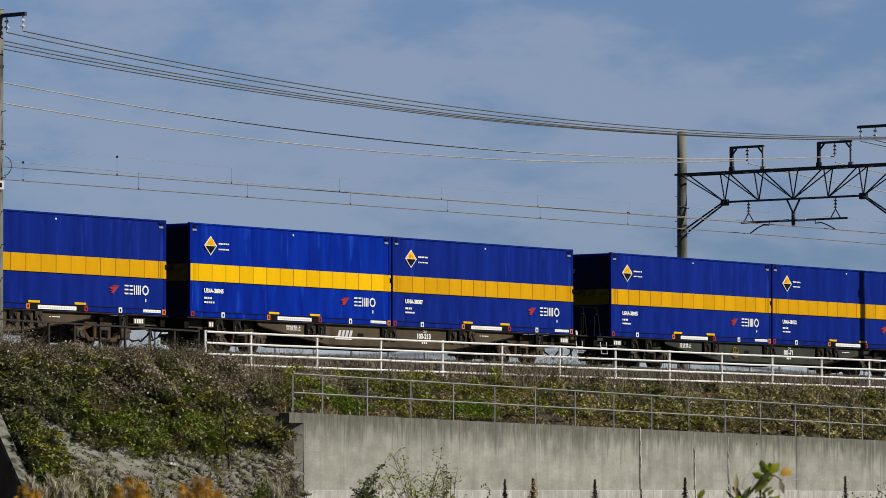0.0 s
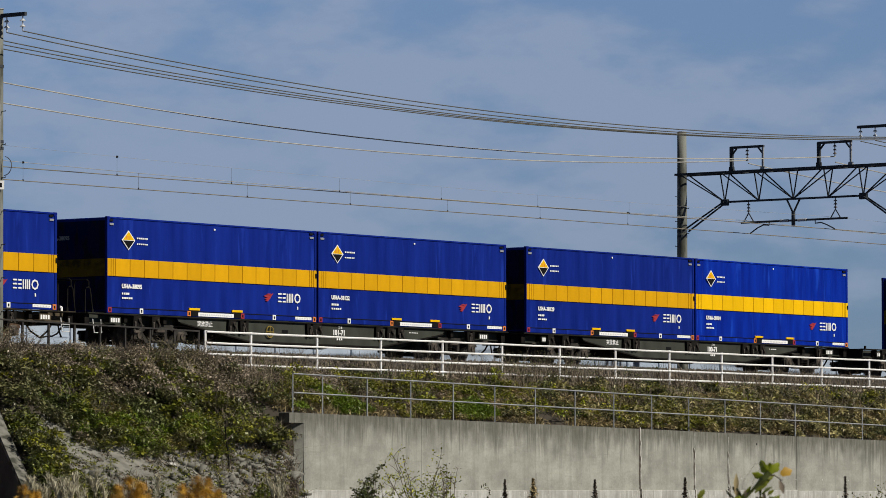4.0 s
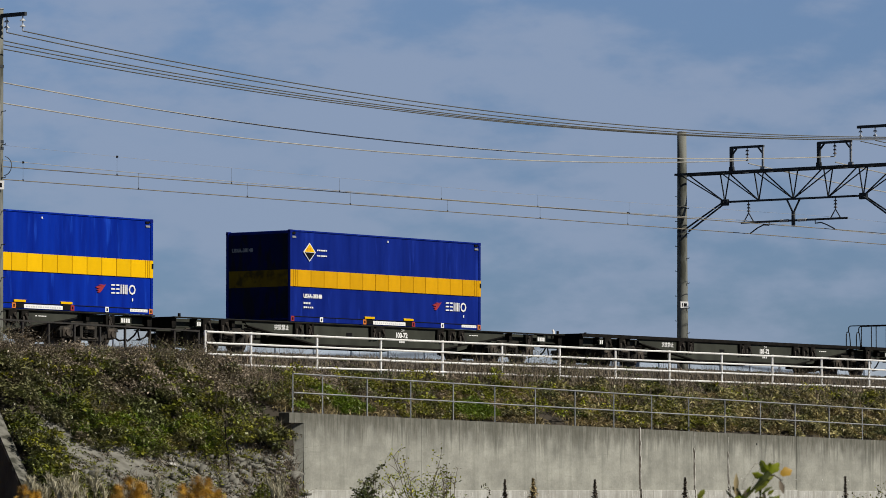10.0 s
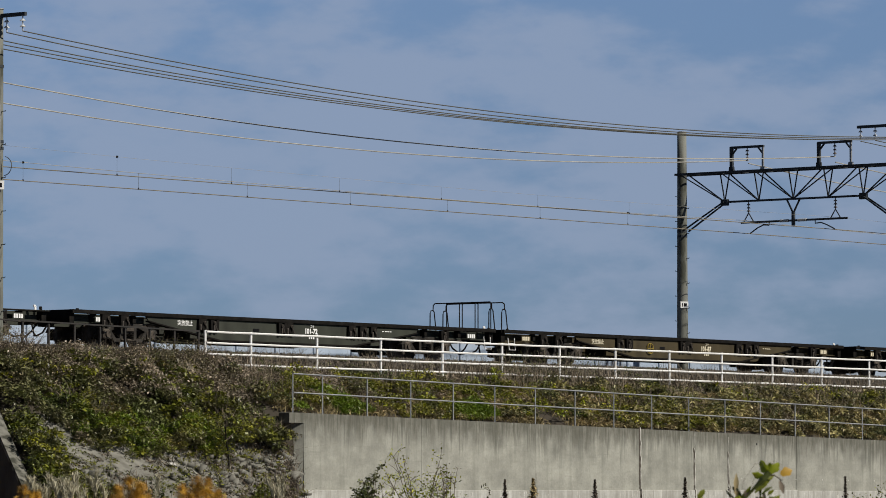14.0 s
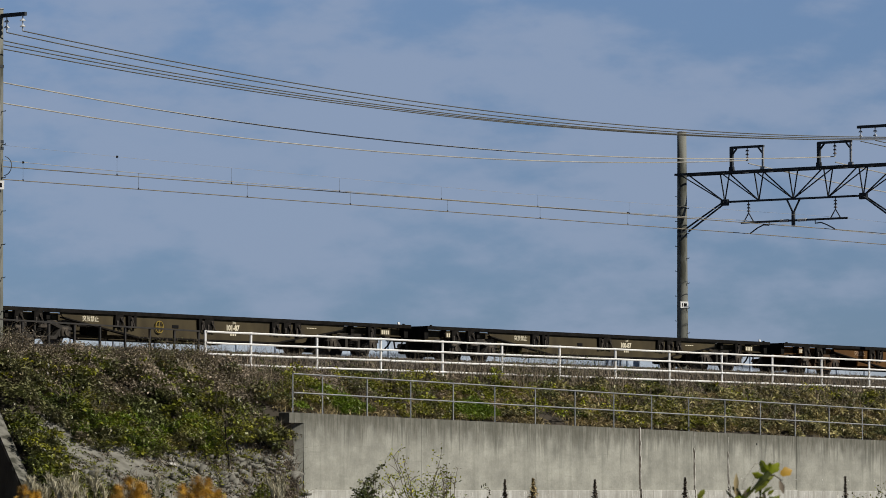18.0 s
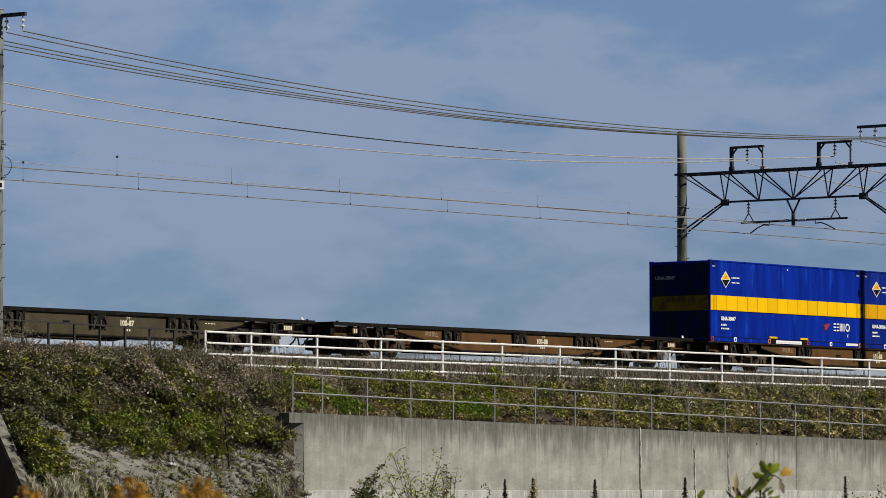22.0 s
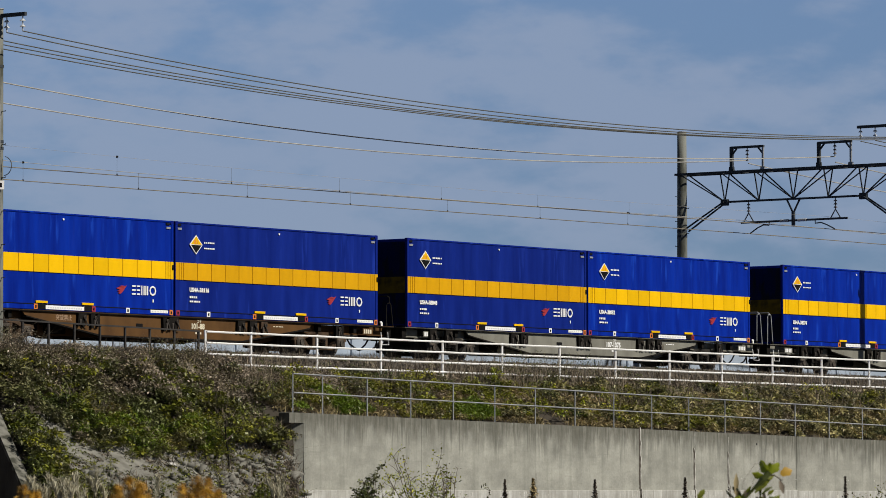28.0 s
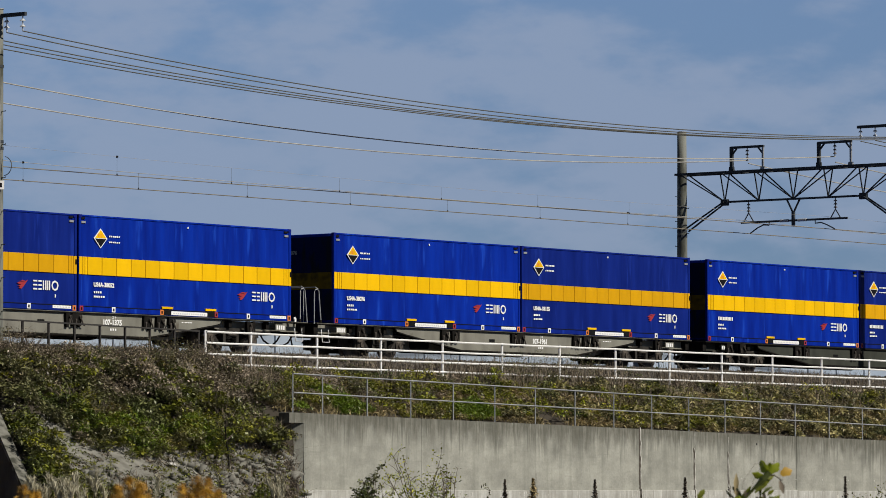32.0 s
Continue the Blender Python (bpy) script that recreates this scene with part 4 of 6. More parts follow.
def make_wires():
    spans = [(92.58, 138.96), (138.96, 185.3)]
    for i, y in enumerate(WIRE_Y):
        b = Build()
        for a, c in spans:
            b.tube(sagging(a, c, y, *LINE[i]), 0.0165, 5)
        tagged(part("power_line", b, M["wire_dark"]), "thin dark overhead power wire sagging between pole arms", "wire", "power wires")
    for y, e0, e1, sag, mat in ((88.65, *FEED[0], M["wire"]), (92.32, *FEED[1], M["wire"])):
        b = Build()
        for a, c in spans:
            b.tube(sagging(a, c, y, e0, e1, sag), 0.020, 6)
        tagged(part("feeder_wire", b, mat), "thick pale feeder wire sagging between gantry frames", "wire", "feeder wires")
    for y, c0, c1 in ((88.65, 5.005, 5.22), (92.30, 5.00, 5.20)):
        t = base("overhead_line", pose(0, y, 0), "railway overhead line of messenger wire, droppers and contact wire", "overhead line", "overhead lines")
        mess, cont = Build(), Build()
        for a, c in spans:
            mess.tube(sagging(a, c, 0, 5.66, 5.66, 0.145), 0.0035 if y < 90 else 0.0085, 5)
            lo, hi = (c0, c1) if a < 100 else (c1, c1)
            cont.tube([(a, 0, lo), ((a + c) / 2, 0, (lo + hi) / 2), (c, 0, hi)], 0.0145, 5)
        part("messenger_wire", mess, M["wire"], t)
        part("contact_wire", cont, M["copper"], t)
        for k in range(6 if y < 90 else 7):
            x = 100.70 + 5.12 * k
            u = (x - 92.58) / 46.38
            top = 5.66 - 0.58 * u * (1 - u)
            part("dropper", Build().tube([(x, 0, top), (x, 0, c0 + (c1 - c0) * u)], 0.0035 if y < 90 else 0.0055, 4), M["wire_dark"], t)
            part("clip", Build().box(x - 0.013, x + 0.013, -0.015, 0.015, c0 + (c1 - c0) * u - 0.01, c0 + (c1 - c0) * u + 0.045), M["black"], t)
            if k == 0 or (y > 90 and k == 6):
                ball = [(x, 0, top + 0.038 * math.sin(a)) for a in np.linspace(-1.5, 1.5, 7)]
                rings = Build()
                for p, q, a, b in zip(ball, ball[1:], np.linspace(-1.5, 1.5, 7), np.linspace(-1.5, 1.5, 7)[1:]):
                    rings.tube([p, q], 0.038 * math.cos(a), 10, 0.038 * math.cos(b))
                part("weight", rings, M["black"], t, "dark round clamp on the wire")


make_wires()


# ---- the train ----
MESHES = {}


def shared(key, make, mat, smooth=False):
    """One mesh for all parts that look alike."""
    if (key, mat.name) not in MESHES:
        MESHES[key, mat.name] = fixed_normals(make().mesh(key.split("|")[0], mat, smooth))
    return MESHES[key, mat.name]


def side_plate(s):
    """The deep-bellied side beam of a wagon; s: -1 near side, 1 far side."""
    b = Build()
    out = [(-6.35, 0.945), (-6.25, 0.83), (-5.9, 0.77), (-3.1, 0.36), (3.1, 0.36), (5.9, 0.77), (6.25, 0.83), (6.35, 0.945)]
    y0, y1 = sorted((s * 1.17, s * 1.13))
    return b.prism(out, y0, y1)


def lower_flange(s):
    """The flange along the lower edge of a side beam."""
    fl = [(-6.25, 0.832), (-5.9, 0.772), (-3.1, 0.362), (3.1, 0.362), (5.9, 0.772), (6.25, 0.832), (6.25, 0.80), (5.88, 0.735), (3.08, 0.315), (-3.08, 0.315), (-5.88, 0.735), (-6.25, 0.80)]
    y0, y1 = sorted((s * 1.21, s * 1.05))
    return Build().prism(fl, y0, y1)


def wheelset():
    b = Build().tube([(0, -0.75, 0), (0, 0.75, 0)], 0.075, 10)
    for s in (-1, 1):
        y0, y1 = sorted((s * 0.50, s * 0.625))
        b.disc(0, y0, y1, 0, 0.405, 24)
        y0, y1 = sorted((s * 0.47, s * 0.50))
        b.disc(0, y0, y1, 0, 0.435, 24)
        y0, y1 = sorted((s * 0.625, s * 0.66))
        b.disc(0, y0, y1, 0, 0.12, 12)
        for k in range(4):
            a = k * math.tau / 4 + 0.4
            b.disc(0.24 * math.cos(a), min(s * 0.62, s * 0.632), max(s * 0.62, s * 0.632), 0.24 * math.sin(a), 0.05, 8)
    return b


def bogie_side():
    """A cast side frame with two windows, spring pocket and horn guides."""
    b = Build()
    b.prism([(-1.26, 0.47), (-1.20, 0.58), (-0.80, 0.60), (-0.45, 0.73), (0.45, 0.73), (0.80, 0.60), (1.20, 0.58), (1.26, 0.47), (0.78, 0.49), (0.40, 0.62), (-0.40, 0.62), (-0.78, 0.49)], -0.07, 0.07)
    b.prism([(-0.82, 0.50), (-0.60, 0.20), (0.60, 0.20), (0.82, 0.50), (0.72, 0.50), (0.52, 0.30), (-0.52, 0.30), (-0.72, 0.50)], -0.065, 0.065)
    for x in (-0.30, 0.30):
        b.box(x - 0.06, x + 0.06, -0.06, 0.06, 0.28, 0.64)
    for x in (-1.16, -0.74, 0.74, 1.16):
        b.box(x - 0.035, x + 0.035, -0.055, 0.055, 0.28, 0.52)
    return b


def coil():
    b = Build()
    b.tube([(0.075 * math.cos(a), 0.075 * math.sin(a), -0.12 + 0.24 * a / (math.tau * 4)) for a in np.linspace(0, math.tau * 4, 36)], 0.016, 5)
    return b


WHEELS = []


def add_bogie(car, x, steel):
    bg = part("bogie", shared("bogie", lambda: Build().box(-0.22, 0.22, -1.0, 1.0, 0.42, 0.64, 0.03).box(-0.14, 0.14, -0.25, 0.25, 0.6, 0.84, 0.02), steel), None, car, at=pose(x, 0, 0))
    for s in (-1, 1):
        part("side_frame", shared("side_frame", bogie_side, steel), None, bg, at=pose(0, s * 0.95, 0))
        part("spring_plank", shared("spring_plank", lambda: Build().box(-0.34, 0.34, -0.09, 0.09, 0.24, 0.285, 0.01), M["dust"]), None, bg, at=pose(0, s * 0.97, 0))
        part("bolster_end", shared("bolster_end", lambda: Build().box(-0.20, 0.20, -0.08, 0.08, 0.50, 0.60, 0.02), M["dust"]), None, bg, at=pose(0, s * 1.0, 0))
        for d in (-0.95, 0.95):
            part("axle_box", shared("axle_box", lambda: Build().box(-0.15, 0.15, -0.09, 0.09, -0.14, 0.14, 0.04).disc(0, -0.13, -0.09, 0, 0.09, 12), M["dust"]), None, bg, at=pose(d, s * 0.98, 0.405, 0, 0, 0 if s < 0 else 180))
        for d in (-0.15, 0.15):
            part("spring", shared("spring", coil, M["steel_dark"]), None, bg, at=pose(d, s * 1.0, 0.37))
        part("brake_rod", shared("brake_rod", lambda: Build().tube([(-1.3, 0, 0.28), (-0.5, 0, 0.25), (0.5, 0, 0.25), (1.3, 0, 0.28)], 0.018, 5), M["steel_dark"]), None, bg, at=pose(0, s * 0.78, 0))
    for d in (-0.95, 0.95):
        w = part("wheelset", shared("wheelset", wheelset, M["steel_wheel"]), None, bg, at=pose(d, 0, 0.405))
        WHEELS.append((w, d))
        for s in (-1, 1):
            q = 1 if d > 0 else -1
            part("brake_shoe", shared("brake_shoe", lambda: Build().box(-0.03, 0.03, -0.05, 0.05, -0.13, 0.13, 0.01), M["steel_dark"]), None, bg, at=pose(d - q * 0.47, s * 0.56, 0.42))


LOCKS = (
    [(-0.17, 0.03), (0.16, 0.03), (0.16, -0.12), (0.12, -0.16), (0.13, -0.30), (0.05, -0.36), (-0.01, -0.30), (-0.04, -0.19), (-0.10, -0.20), (-0.12, -0.34), (-0.19, -0.32), (-0.18, -0.12)],
    [(-0.14, 0.03), (0.13, 0.03), (0.15, -0.10), (0.10, -0.14), (0.09, -0.26), (0.02, -0.40), (-0.06, -0.38), (-0.05, -0.22), (-0.16, -0.17)],
    [(-0.20, 0.02), (-0.05, 0.02), (-0.03, -0.06), (0.05, -0.06), (0.08, 0.02), (0.18, 0.02), (0.17, -0.33), (0.09, -0.33), (0.06, -0.20), (-0.06, -0.18), (-0.09, -0.37), (-0.18, -0.36)],
)


def add_lock(car, x, kind, body):
    """A folding container lock: jaw plate with a roller, lever and hanging catch."""
    lock = part("container_lock", shared("container_lock|%d" % kind, lambda: Build().prism(LOCKS[kind], -0.065, 0.03), body), None, car, at=pose(x, -1.19, 0.915))
    part("roller", shared("roller", lambda: Build().disc(0, -0.05, 0.0, 0, 0.055, 10), M["dust"]), None, lock, at=pose(0.06 - 0.05 * kind, -0.064, -0.08))
    a = 0.05 - 0.06 * kind
    part("lever", shared("lever|%d" % kind, lambda: Build().tube([(a, -0.075, -0.03), (a + 0.05, -0.105, -0.17), (a + 0.12, -0.10, -0.30), (a + 0.18, -0.09, -0.31)], 0.022, 6), M["steel_wheel"]), None, lock)
    part("catch", shared("catch|%d" % kind, lambda: Build().box(-0.15 + 0.03 * kind, -0.08 + 0.03 * kind, -0.10, -0.06, -0.30, -0.13, 0.01), M["steel_wheel"]), None, lock)


def bars(thing, x0, x1, z0, z1, y, mat, parts, seed):
    """A row of plain bars in the place of small writing."""
    rng = random.Random(seed)
    x, w, h = x0, (x1 - x0) / parts, round(z1 - z0, 3)
    for k in range(parts):
        a = round(w * rng.choice((0.6, 0.7, 0.82)), 3)
        part("bar", shared("bar|%.3f|%.3f" % (a, h), lambda: Build().box(0, a, -0.003, 0, 0, h), mat), None, thing, at=pose(x, y, z0))
        x += w


def stirrup():
    return Build().tube([(-0.17, 0, 0.0), (-0.16, -0.05, -0.38), (0.16, -0.05, -0.38), (0.17, 0, 0.0)], 0.016, 6).tube([(-0.165, -0.03, -0.18), (0.165, -0.03, -0.18)], 0.012, 5)


def end_rail(loop, top):
    """Hand-rails of the shunter's platform at a wagon end; heights of the side loops and of the cross rail."""
    b = Build()
    for s in (-1, 1):
        y = s * 1.16
        b.tube([(-0.16, y, 0.96), (-0.15, y, loop - 0.10), (-0.11, y, loop - 0.02), (0.0, y, loop), (0.06, y, loop - 0.06), (0.17, y, 0.96)], 0.02, 6)
    b.tube([(0.0, -1.16, loop), (0.0, -1.15, top - 0.05), (0.0, -1.08, top), (0.0, 1.08, top), (0.0, 1.15, top - 0.05), (0.0, 1.16, loop)], 0.02, 6)
    for y in (-0.62, 0.0, 0.62):
        b.tube([(0, y, 0.96), (0, y, top)], 0.018, 6)
    return b


def make_car(number, centre, paint, words_paint, notice_paint, left_deck, right_deck, wheel, rail_right, rail_left, label, tall=False):
    car = base("container_flat_wagon", pose(centre, TRACK_Y, 0), label, "railway wagon", "wagons of the train")
    lip = 1.056 if label.startswith("empty") else 0.988
    xl, xr = -9.55 - (0.70 if left_deck else 0), 9.55 + (0.70 if right_deck else 0)
    for s in (-1, 1):
        part("side_beam", shared("side_beam|%d" % s, lambda: side_plate(s), paint), None, car, "painted steel side beam")
        for q in (-1, 1):
            x0, x1 = (xl + 0.22, -6.2) if q < 0 else (6.2, xr - 0.22)
            part("end_sill", shared("end_sill|%.2f" % (x1 - x0), lambda: Build().box(-(x1 - x0) / 2, (x1 - x0) / 2, -0.02, 0.02, 0.71, 0.944, 0.004).box(-(x1 - x0) / 2, (x1 - x0) / 2, -0.07, 0.07, 0.69, 0.712), paint), None, car, at=pose((x0 + x1) / 2, s * 0.93, 0))
        part("lower_flange", shared("lower_flange|%d" % s, lambda: lower_flange(s), M["steel_dark"]), None, car)
        part("sill", shared("sill|%d%.2f%.2f" % (s, xl, xr), lambda: Build().box(xl, xr, min(s * 1.235, s * 1.10), max(s * 1.235, s * 1.10), 0.946, 0.975, 0.005), M["steel_dark"]), None, car)
        part("deck_edge", shared("deck_edge|%d%.2f%.2f%.3f" % (s, xl, xr, lip), lambda: Build().box(xl, xr, min(s * 1.235, s * 1.12), max(s * 1.235, s * 1.12), 0.976, lip, 0.003), M["steel_dark"] if lip > 1 else paint), None, car)
    sill = [(-9.3, 0.60), (-6.3, 0.60), (-5.0, 0.34), (5.0, 0.34), (6.3, 0.60), (9.3, 0.60), (9.3, 0.93), (-9.3, 0.93)]
    part("centre_sill", shared("centre_sill", lambda: Build().prism(sill, -0.30, 0.30), paint), None, car)
    part("latch", shared("latch", lambda: Build().box(-0.03, 0.05, -0.02, 0.02, 0.98, 1.10, 0.008).box(-0.06, 0.02, -0.02, 0.02, 1.06, 1.13, 0.008), M["white"]), None, car, "small white latch", at=pose(xr - 0.55, -1.18, 0))
    for k in range(11):
        part("crossbeam", shared("crossbeam", lambda: Build().box(-0.07, 0.07, -1.12, 1.12, 0.74, 0.95, 0.01), M["steel_dark"]), None, car, at=pose(-8.5 + 1.7 * k, 0, 0))
    for x, deck in ((xl, left_deck), (xr, right_deck)):
        q = 1 if x > 0 else -1
        part("end_beam", shared("end_beam|%.3f" % lip, lambda: Build().box(-0.10, 0.10, -1.115, 1.115, 0.66, lip - 0.004, 0.01), M["steel_dark"]), None, car, at=pose(x - q * 0.1, 0, 0))
        part("coupler", shared("coupler", lambda: Build().box(-0.05, 0.34, -0.09, 0.09, 0.72, 0.90, 0.02).box(0.27, 0.44, -0.15, 0.12, 0.68, 0.94, 0.03), M["steel_wheel"]), None, car, "grimy knuckle coupler", at=pose(x, 0, 0, 0, 0, 0 if q > 0 else 180))
        part("brake_hose", Build().tube([(x, -0.42, 0.70), (x + q * 0.16, -0.42, 0.62), (x + q * 0.30, -0.36, 0.40), (x + q * 0.44, -0.28, 0.32), (x + q * 0.5, -0.2, 0.33)], 0.026, 6), M["black"], car, "black rubber brake hose")
        part("brake_hose", Build().tube([(x - q * 0.3, 0.4, 0.70), (x - q * 0.1, 0.4, 0.48), (x + q * 0.25, 0.35, 0.30), (x + q * 0.45, 0.25, 0.34)], 0.026, 6), M["black"], car, "black rubber brake hose")
        plate = part("data_plate", shared("data_plate|" + paint.name, lambda: Build().box(-0.24, 0.24, -0.01, 0.0, -0.09, 0.09, 0.003).box(-0.22, -0.17, 0.0, 0.235, -0.02, 0.02).box(0.17, 0.22, 0.0, 0.235, -0.02, 0.02), paint), None, car, "painted data panel", at=pose(x - q * 1.22, -1.178, 0.80))
        for i in range(4):
            part("bar", shared("plate_bar|" + words_paint.name, lambda: Build().box(0, 0.07, -0.016, -0.012, -0.06, 0.06), words_paint), None, plate, at=pose(-0.2 + i * 0.1, 0, 0))
        if deck:
            part("step", shared("step", stirrup, M["fence_white"]), None, car, "white step iron", at=pose(x - q * 0.42, -1.19, 0.80))
        part("corner_guide", shared("corner_guide", lambda: Build().box(-0.04, 0.04, -0.03, 0.03, 0.97, 1.09, 0.01), M["steel_dark"]), None, car, at=pose(x - q * 0.28, -1.15, 0))
        if (q > 0 and rail_right) or (q < 0 and rail_left):
            # tall rails use pale steel: their lit edges are put into the colour
            part("hand_rail", shared("hand_rail|%d" % tall, lambda: end_rail(2.0, 2.06) if tall else end_rail(1.70, 1.91), M["galvanised"] if tall else M["steel_dark"]), None, car, "pale tubular hand-rails" if tall else "black tubular hand-rails", at=pose(x - q * 0.12, 0, 0, 0, 0, 0))
    for x in (-8.15, -7.35, -3.95, -3.4, -0.30, 0.02, 3.0, 3.55, 4.05, 7.6):
        kind = int(abs(x) * 7) % 3
        add_lock(car, x, kind, M["steel_rust"] if kind == 1 and paint.name in ("wagon_orange_brown", "wagon_faded_brown") else M["steel_dark"])
    for x, w, z in ((1.55, 0.18, 0.30), (-1.5, 0.30, 0.28), (-4.2, 0.7, 0.38), (4.5, 0.55, 0.42), (-5.2, 0.35, 0.45)):
        part("brake_gear", Build().box(x - w / 2, x + w / 2, -0.55, 0.2, z, z + 0.34, 0.04).tube([(x - w, -0.5, z + 0.25), (x + w, -0.5, z + 0.28)], 0.025, 6), M["steel_dark"], car)
    part("air_tank", shared("air_tank", lambda: Build().tube([(-0.45, 0.35, 0.58), (-0.4, 0.35, 0.58), (0.4, 0.35, 0.58), (0.45, 0.35, 0.58)], 0.15, 12), M["steel_dark"]), None, car, at=pose(2.2, 0, 0.05))
    for s in (-1, 1):
        part("pipe", Build().tube([(-8.8, s * 0.98, 0.66), (-6.0, s * 0.98, 0.72), (-4.6, s * 1.06, 0.64), (-4.0, s * 1.06, 0.52)], 0.02, 5), M["steel_wheel"], car)
        part("pipe", Build().tube([(8.8, s * 0.98, 0.66), (6.0, s * 0.98, 0.72), (4.6, s * 1.06, 0.64)], 0.02, 5), M["steel_wheel"], car)
    middle = {"103-213": 1.75, "107-1375": 1.62}.get(number, 1.18)
    if number:
        part("lettering", words(number, 0.155, words_paint), None, car, "painted wagon number", at=pose(middle - 0.062 * len(number), -1.176, 0.655))
        part("lettering", words("\u30b3\u30ad", 0.075, words_paint), None, car, at=pose(middle - 0.11, -1.176, 0.835))
        bars(car, middle - 0.17, middle + 0.13, 0.50, 0.56, -1.172, words_paint, 3, 2)
        if not tall:
            part("lettering", words("\u7a81\u653e\u7981\u6b62", 0.125, notice_paint), None, car, "painted shunting notice", at=pose(-5.45 if left_deck else -5.0, -1.176, 0.745))
    bars(car, 4.55, 5.05, 0.81, 0.835, -1.172, words_paint, 4, 3)
    part("tool_slot", shared("tool_slot", lambda: Build().box(-0.14, 0.14, -0.012, 0, -0.045, 0.045, 0.004), M["black"]), None, car, at=pose(-1.45, -1.172, 0.69))
    if number == "103-213":
        for i in range(4):
            part("emblem_bar", Build().prism([(-0.34 + 0.18 * i, 0.0), (-0.22 + 0.18 * i, 0.0), (-0.15 + 0.18 * i, 0.19), (-0.27 + 0.18 * i, 0.19)], -1.178, -1.168), M["print"], car, "white slanting emblem bar", at=pose(-2.22, 0, 0.62))
        part("emblem_bar", Build().box(-0.46, 0.36, -1.178, -1.168, -0.09, -0.04), M["white"], car, "white emblem line", at=pose(-2.22, 0, 0.62))
    if wheel:
        part("hand_wheel", Build().disc(-2.2, -1.235, -1.205, 0.66, 0.18, 20, 0.158).beam((-2.36, -1.22, 0.66), (-2.04, -1.22, 0.66), 0.025, 0.025).beam((-2.2, -1.22, 0.5), (-2.2, -1.22, 0.82), 0.025, 0.025), M["dull_yellow"], car, "dull yellow brake hand wheel")
    for x in (-6.95, 6.95):
        add_bogie(car, x, M["steel_rust"] if paint.name in ("wagon_orange_brown", "wagon_faded_brown") else M["bogie"])
    return car


def panel_mesh(w):
    return Build().box(min(0.010, w * 0.09), w - min(0.010, w * 0.09), -0.028, 0.0, 2.05 - 1.0, 2.55 - 1.0, 0.006)


def make_container(number, centre, seed, fresh):
    """A 31-foot container, 9.41 x 2.49 x 2.70; origin at its foot in the middle."""
    c = base("freight_container", pose(centre, TRACK_Y, 0.992), "bright blue freight container with a yellow band, on a wagon" if fresh else "faded blue freight container with a yellow band, on a wagon", "container", "containers on the train")
    L, W, H = 9.41, 2.49, 2.735
    x0, y0 = -L / 2, -W / 2
    blue = M["blue"] if fresh else M["blue_dull"]

    def body():
        return Build().box(x0 + 0.03, -x0 - 0.03, y0 + 0.045, -y0 - 0.035, 0.06, H - 0.02, 0.02)

    def skin():
        # near side: a stretched sheet with vertical wrinkles that fade out downwards
        nx, nz = 210, 14
        rng = np.random.RandomState(21 + seed % 3)
        folds = [(rng.uniform(0.02, 0.98), rng.uniform(0.035, 0.11), rng.uniform(-1, 1) * (0.032 if fresh else 0.016), rng.uniform(0.9, 2.2)) for _ in range(46)]
        vs = []
        for i in range(nx + 1):
            x = i / nx
            for k in range(nz + 1):
                z = 0.13 + (H - 0.19) * k / nz
                a = 0.004 * math.sin(i * 0.11 + 1.2 * math.sin(i * 0.05)) + 0.003 * math.sin(i * 0.17 + z * 1.1)
                for at, wide, deep, low in folds:
                    d = (x - at) * (L - 0.18) / wide - 0.25 * (z - 2.0)
                    if abs(d) < 3:
                        a += deep * math.exp(-d * d) * min(1.0, max(0.0, (z - low) / 0.6))
                a = max(-0.022, min(0.03, a)) * (1.0 if z > 1.6 else 0.3) * (0 if k in (0, nz) else 1)
                vs.append((x0 + 0.09 + (L - 0.18) * x, y0 + 0.024 + a, z))
        n = nz + 1
        return Build().add(vs, [(i * n + k, i * n + n + k, i * n + n + k + 1, i * n + k + 1) for i in range(nx) for k in range(nz)])

    yellow = M["yellow"] if fresh else M["yellow_dull"]
    part("body", shared("body", body, blue), None, c)
    part("side_sheet", shared("side_sheet|%d%d" % (seed % 3, fresh), skin, blue, smooth=True), None, c)
    for sx in (-1, 1):
        for sy in (-1, 1):
            part("corner_post", shared("corner_post", lambda: Build().box(-0.05, 0.05, -0.05, 0.05, 0.02, H - 0.01, 0.012), blue), None, c, at=pose(sx * (L / 2 - 0.05), sy * (W / 2 - 0.05), 0))
            for z in (0.0, H - 0.11):
                part("corner_casting", shared("corner_casting", lambda: Build().box(-0.07, 0.07, -0.055, 0.055, 0, 0.11, 0.012), M["blue_rail"]), None, c, at=pose(sx * (L / 2 - 0.067), sy * (W / 2 - 0.052), z))
    for sy in (-1, 1):
        part("top_rail", shared("top_rail", lambda: Build().box(x0 + 0.1, -x0 - 0.1, -0.03, 0.03, H - 0.062, H - 0.005, 0.014), blue), None, c, at=pose(0, sy * (W / 2 - 0.032), 0))
        part("bottom_rail", shared("bottom_rail", lambda: Build().box(x0 + 0.1, -x0 - 0.1, -0.035, 0.035, 0.005, 0.145, 0.012), blue), None, c, at=pose(0, sy * (W / 2 - 0.036), 0))
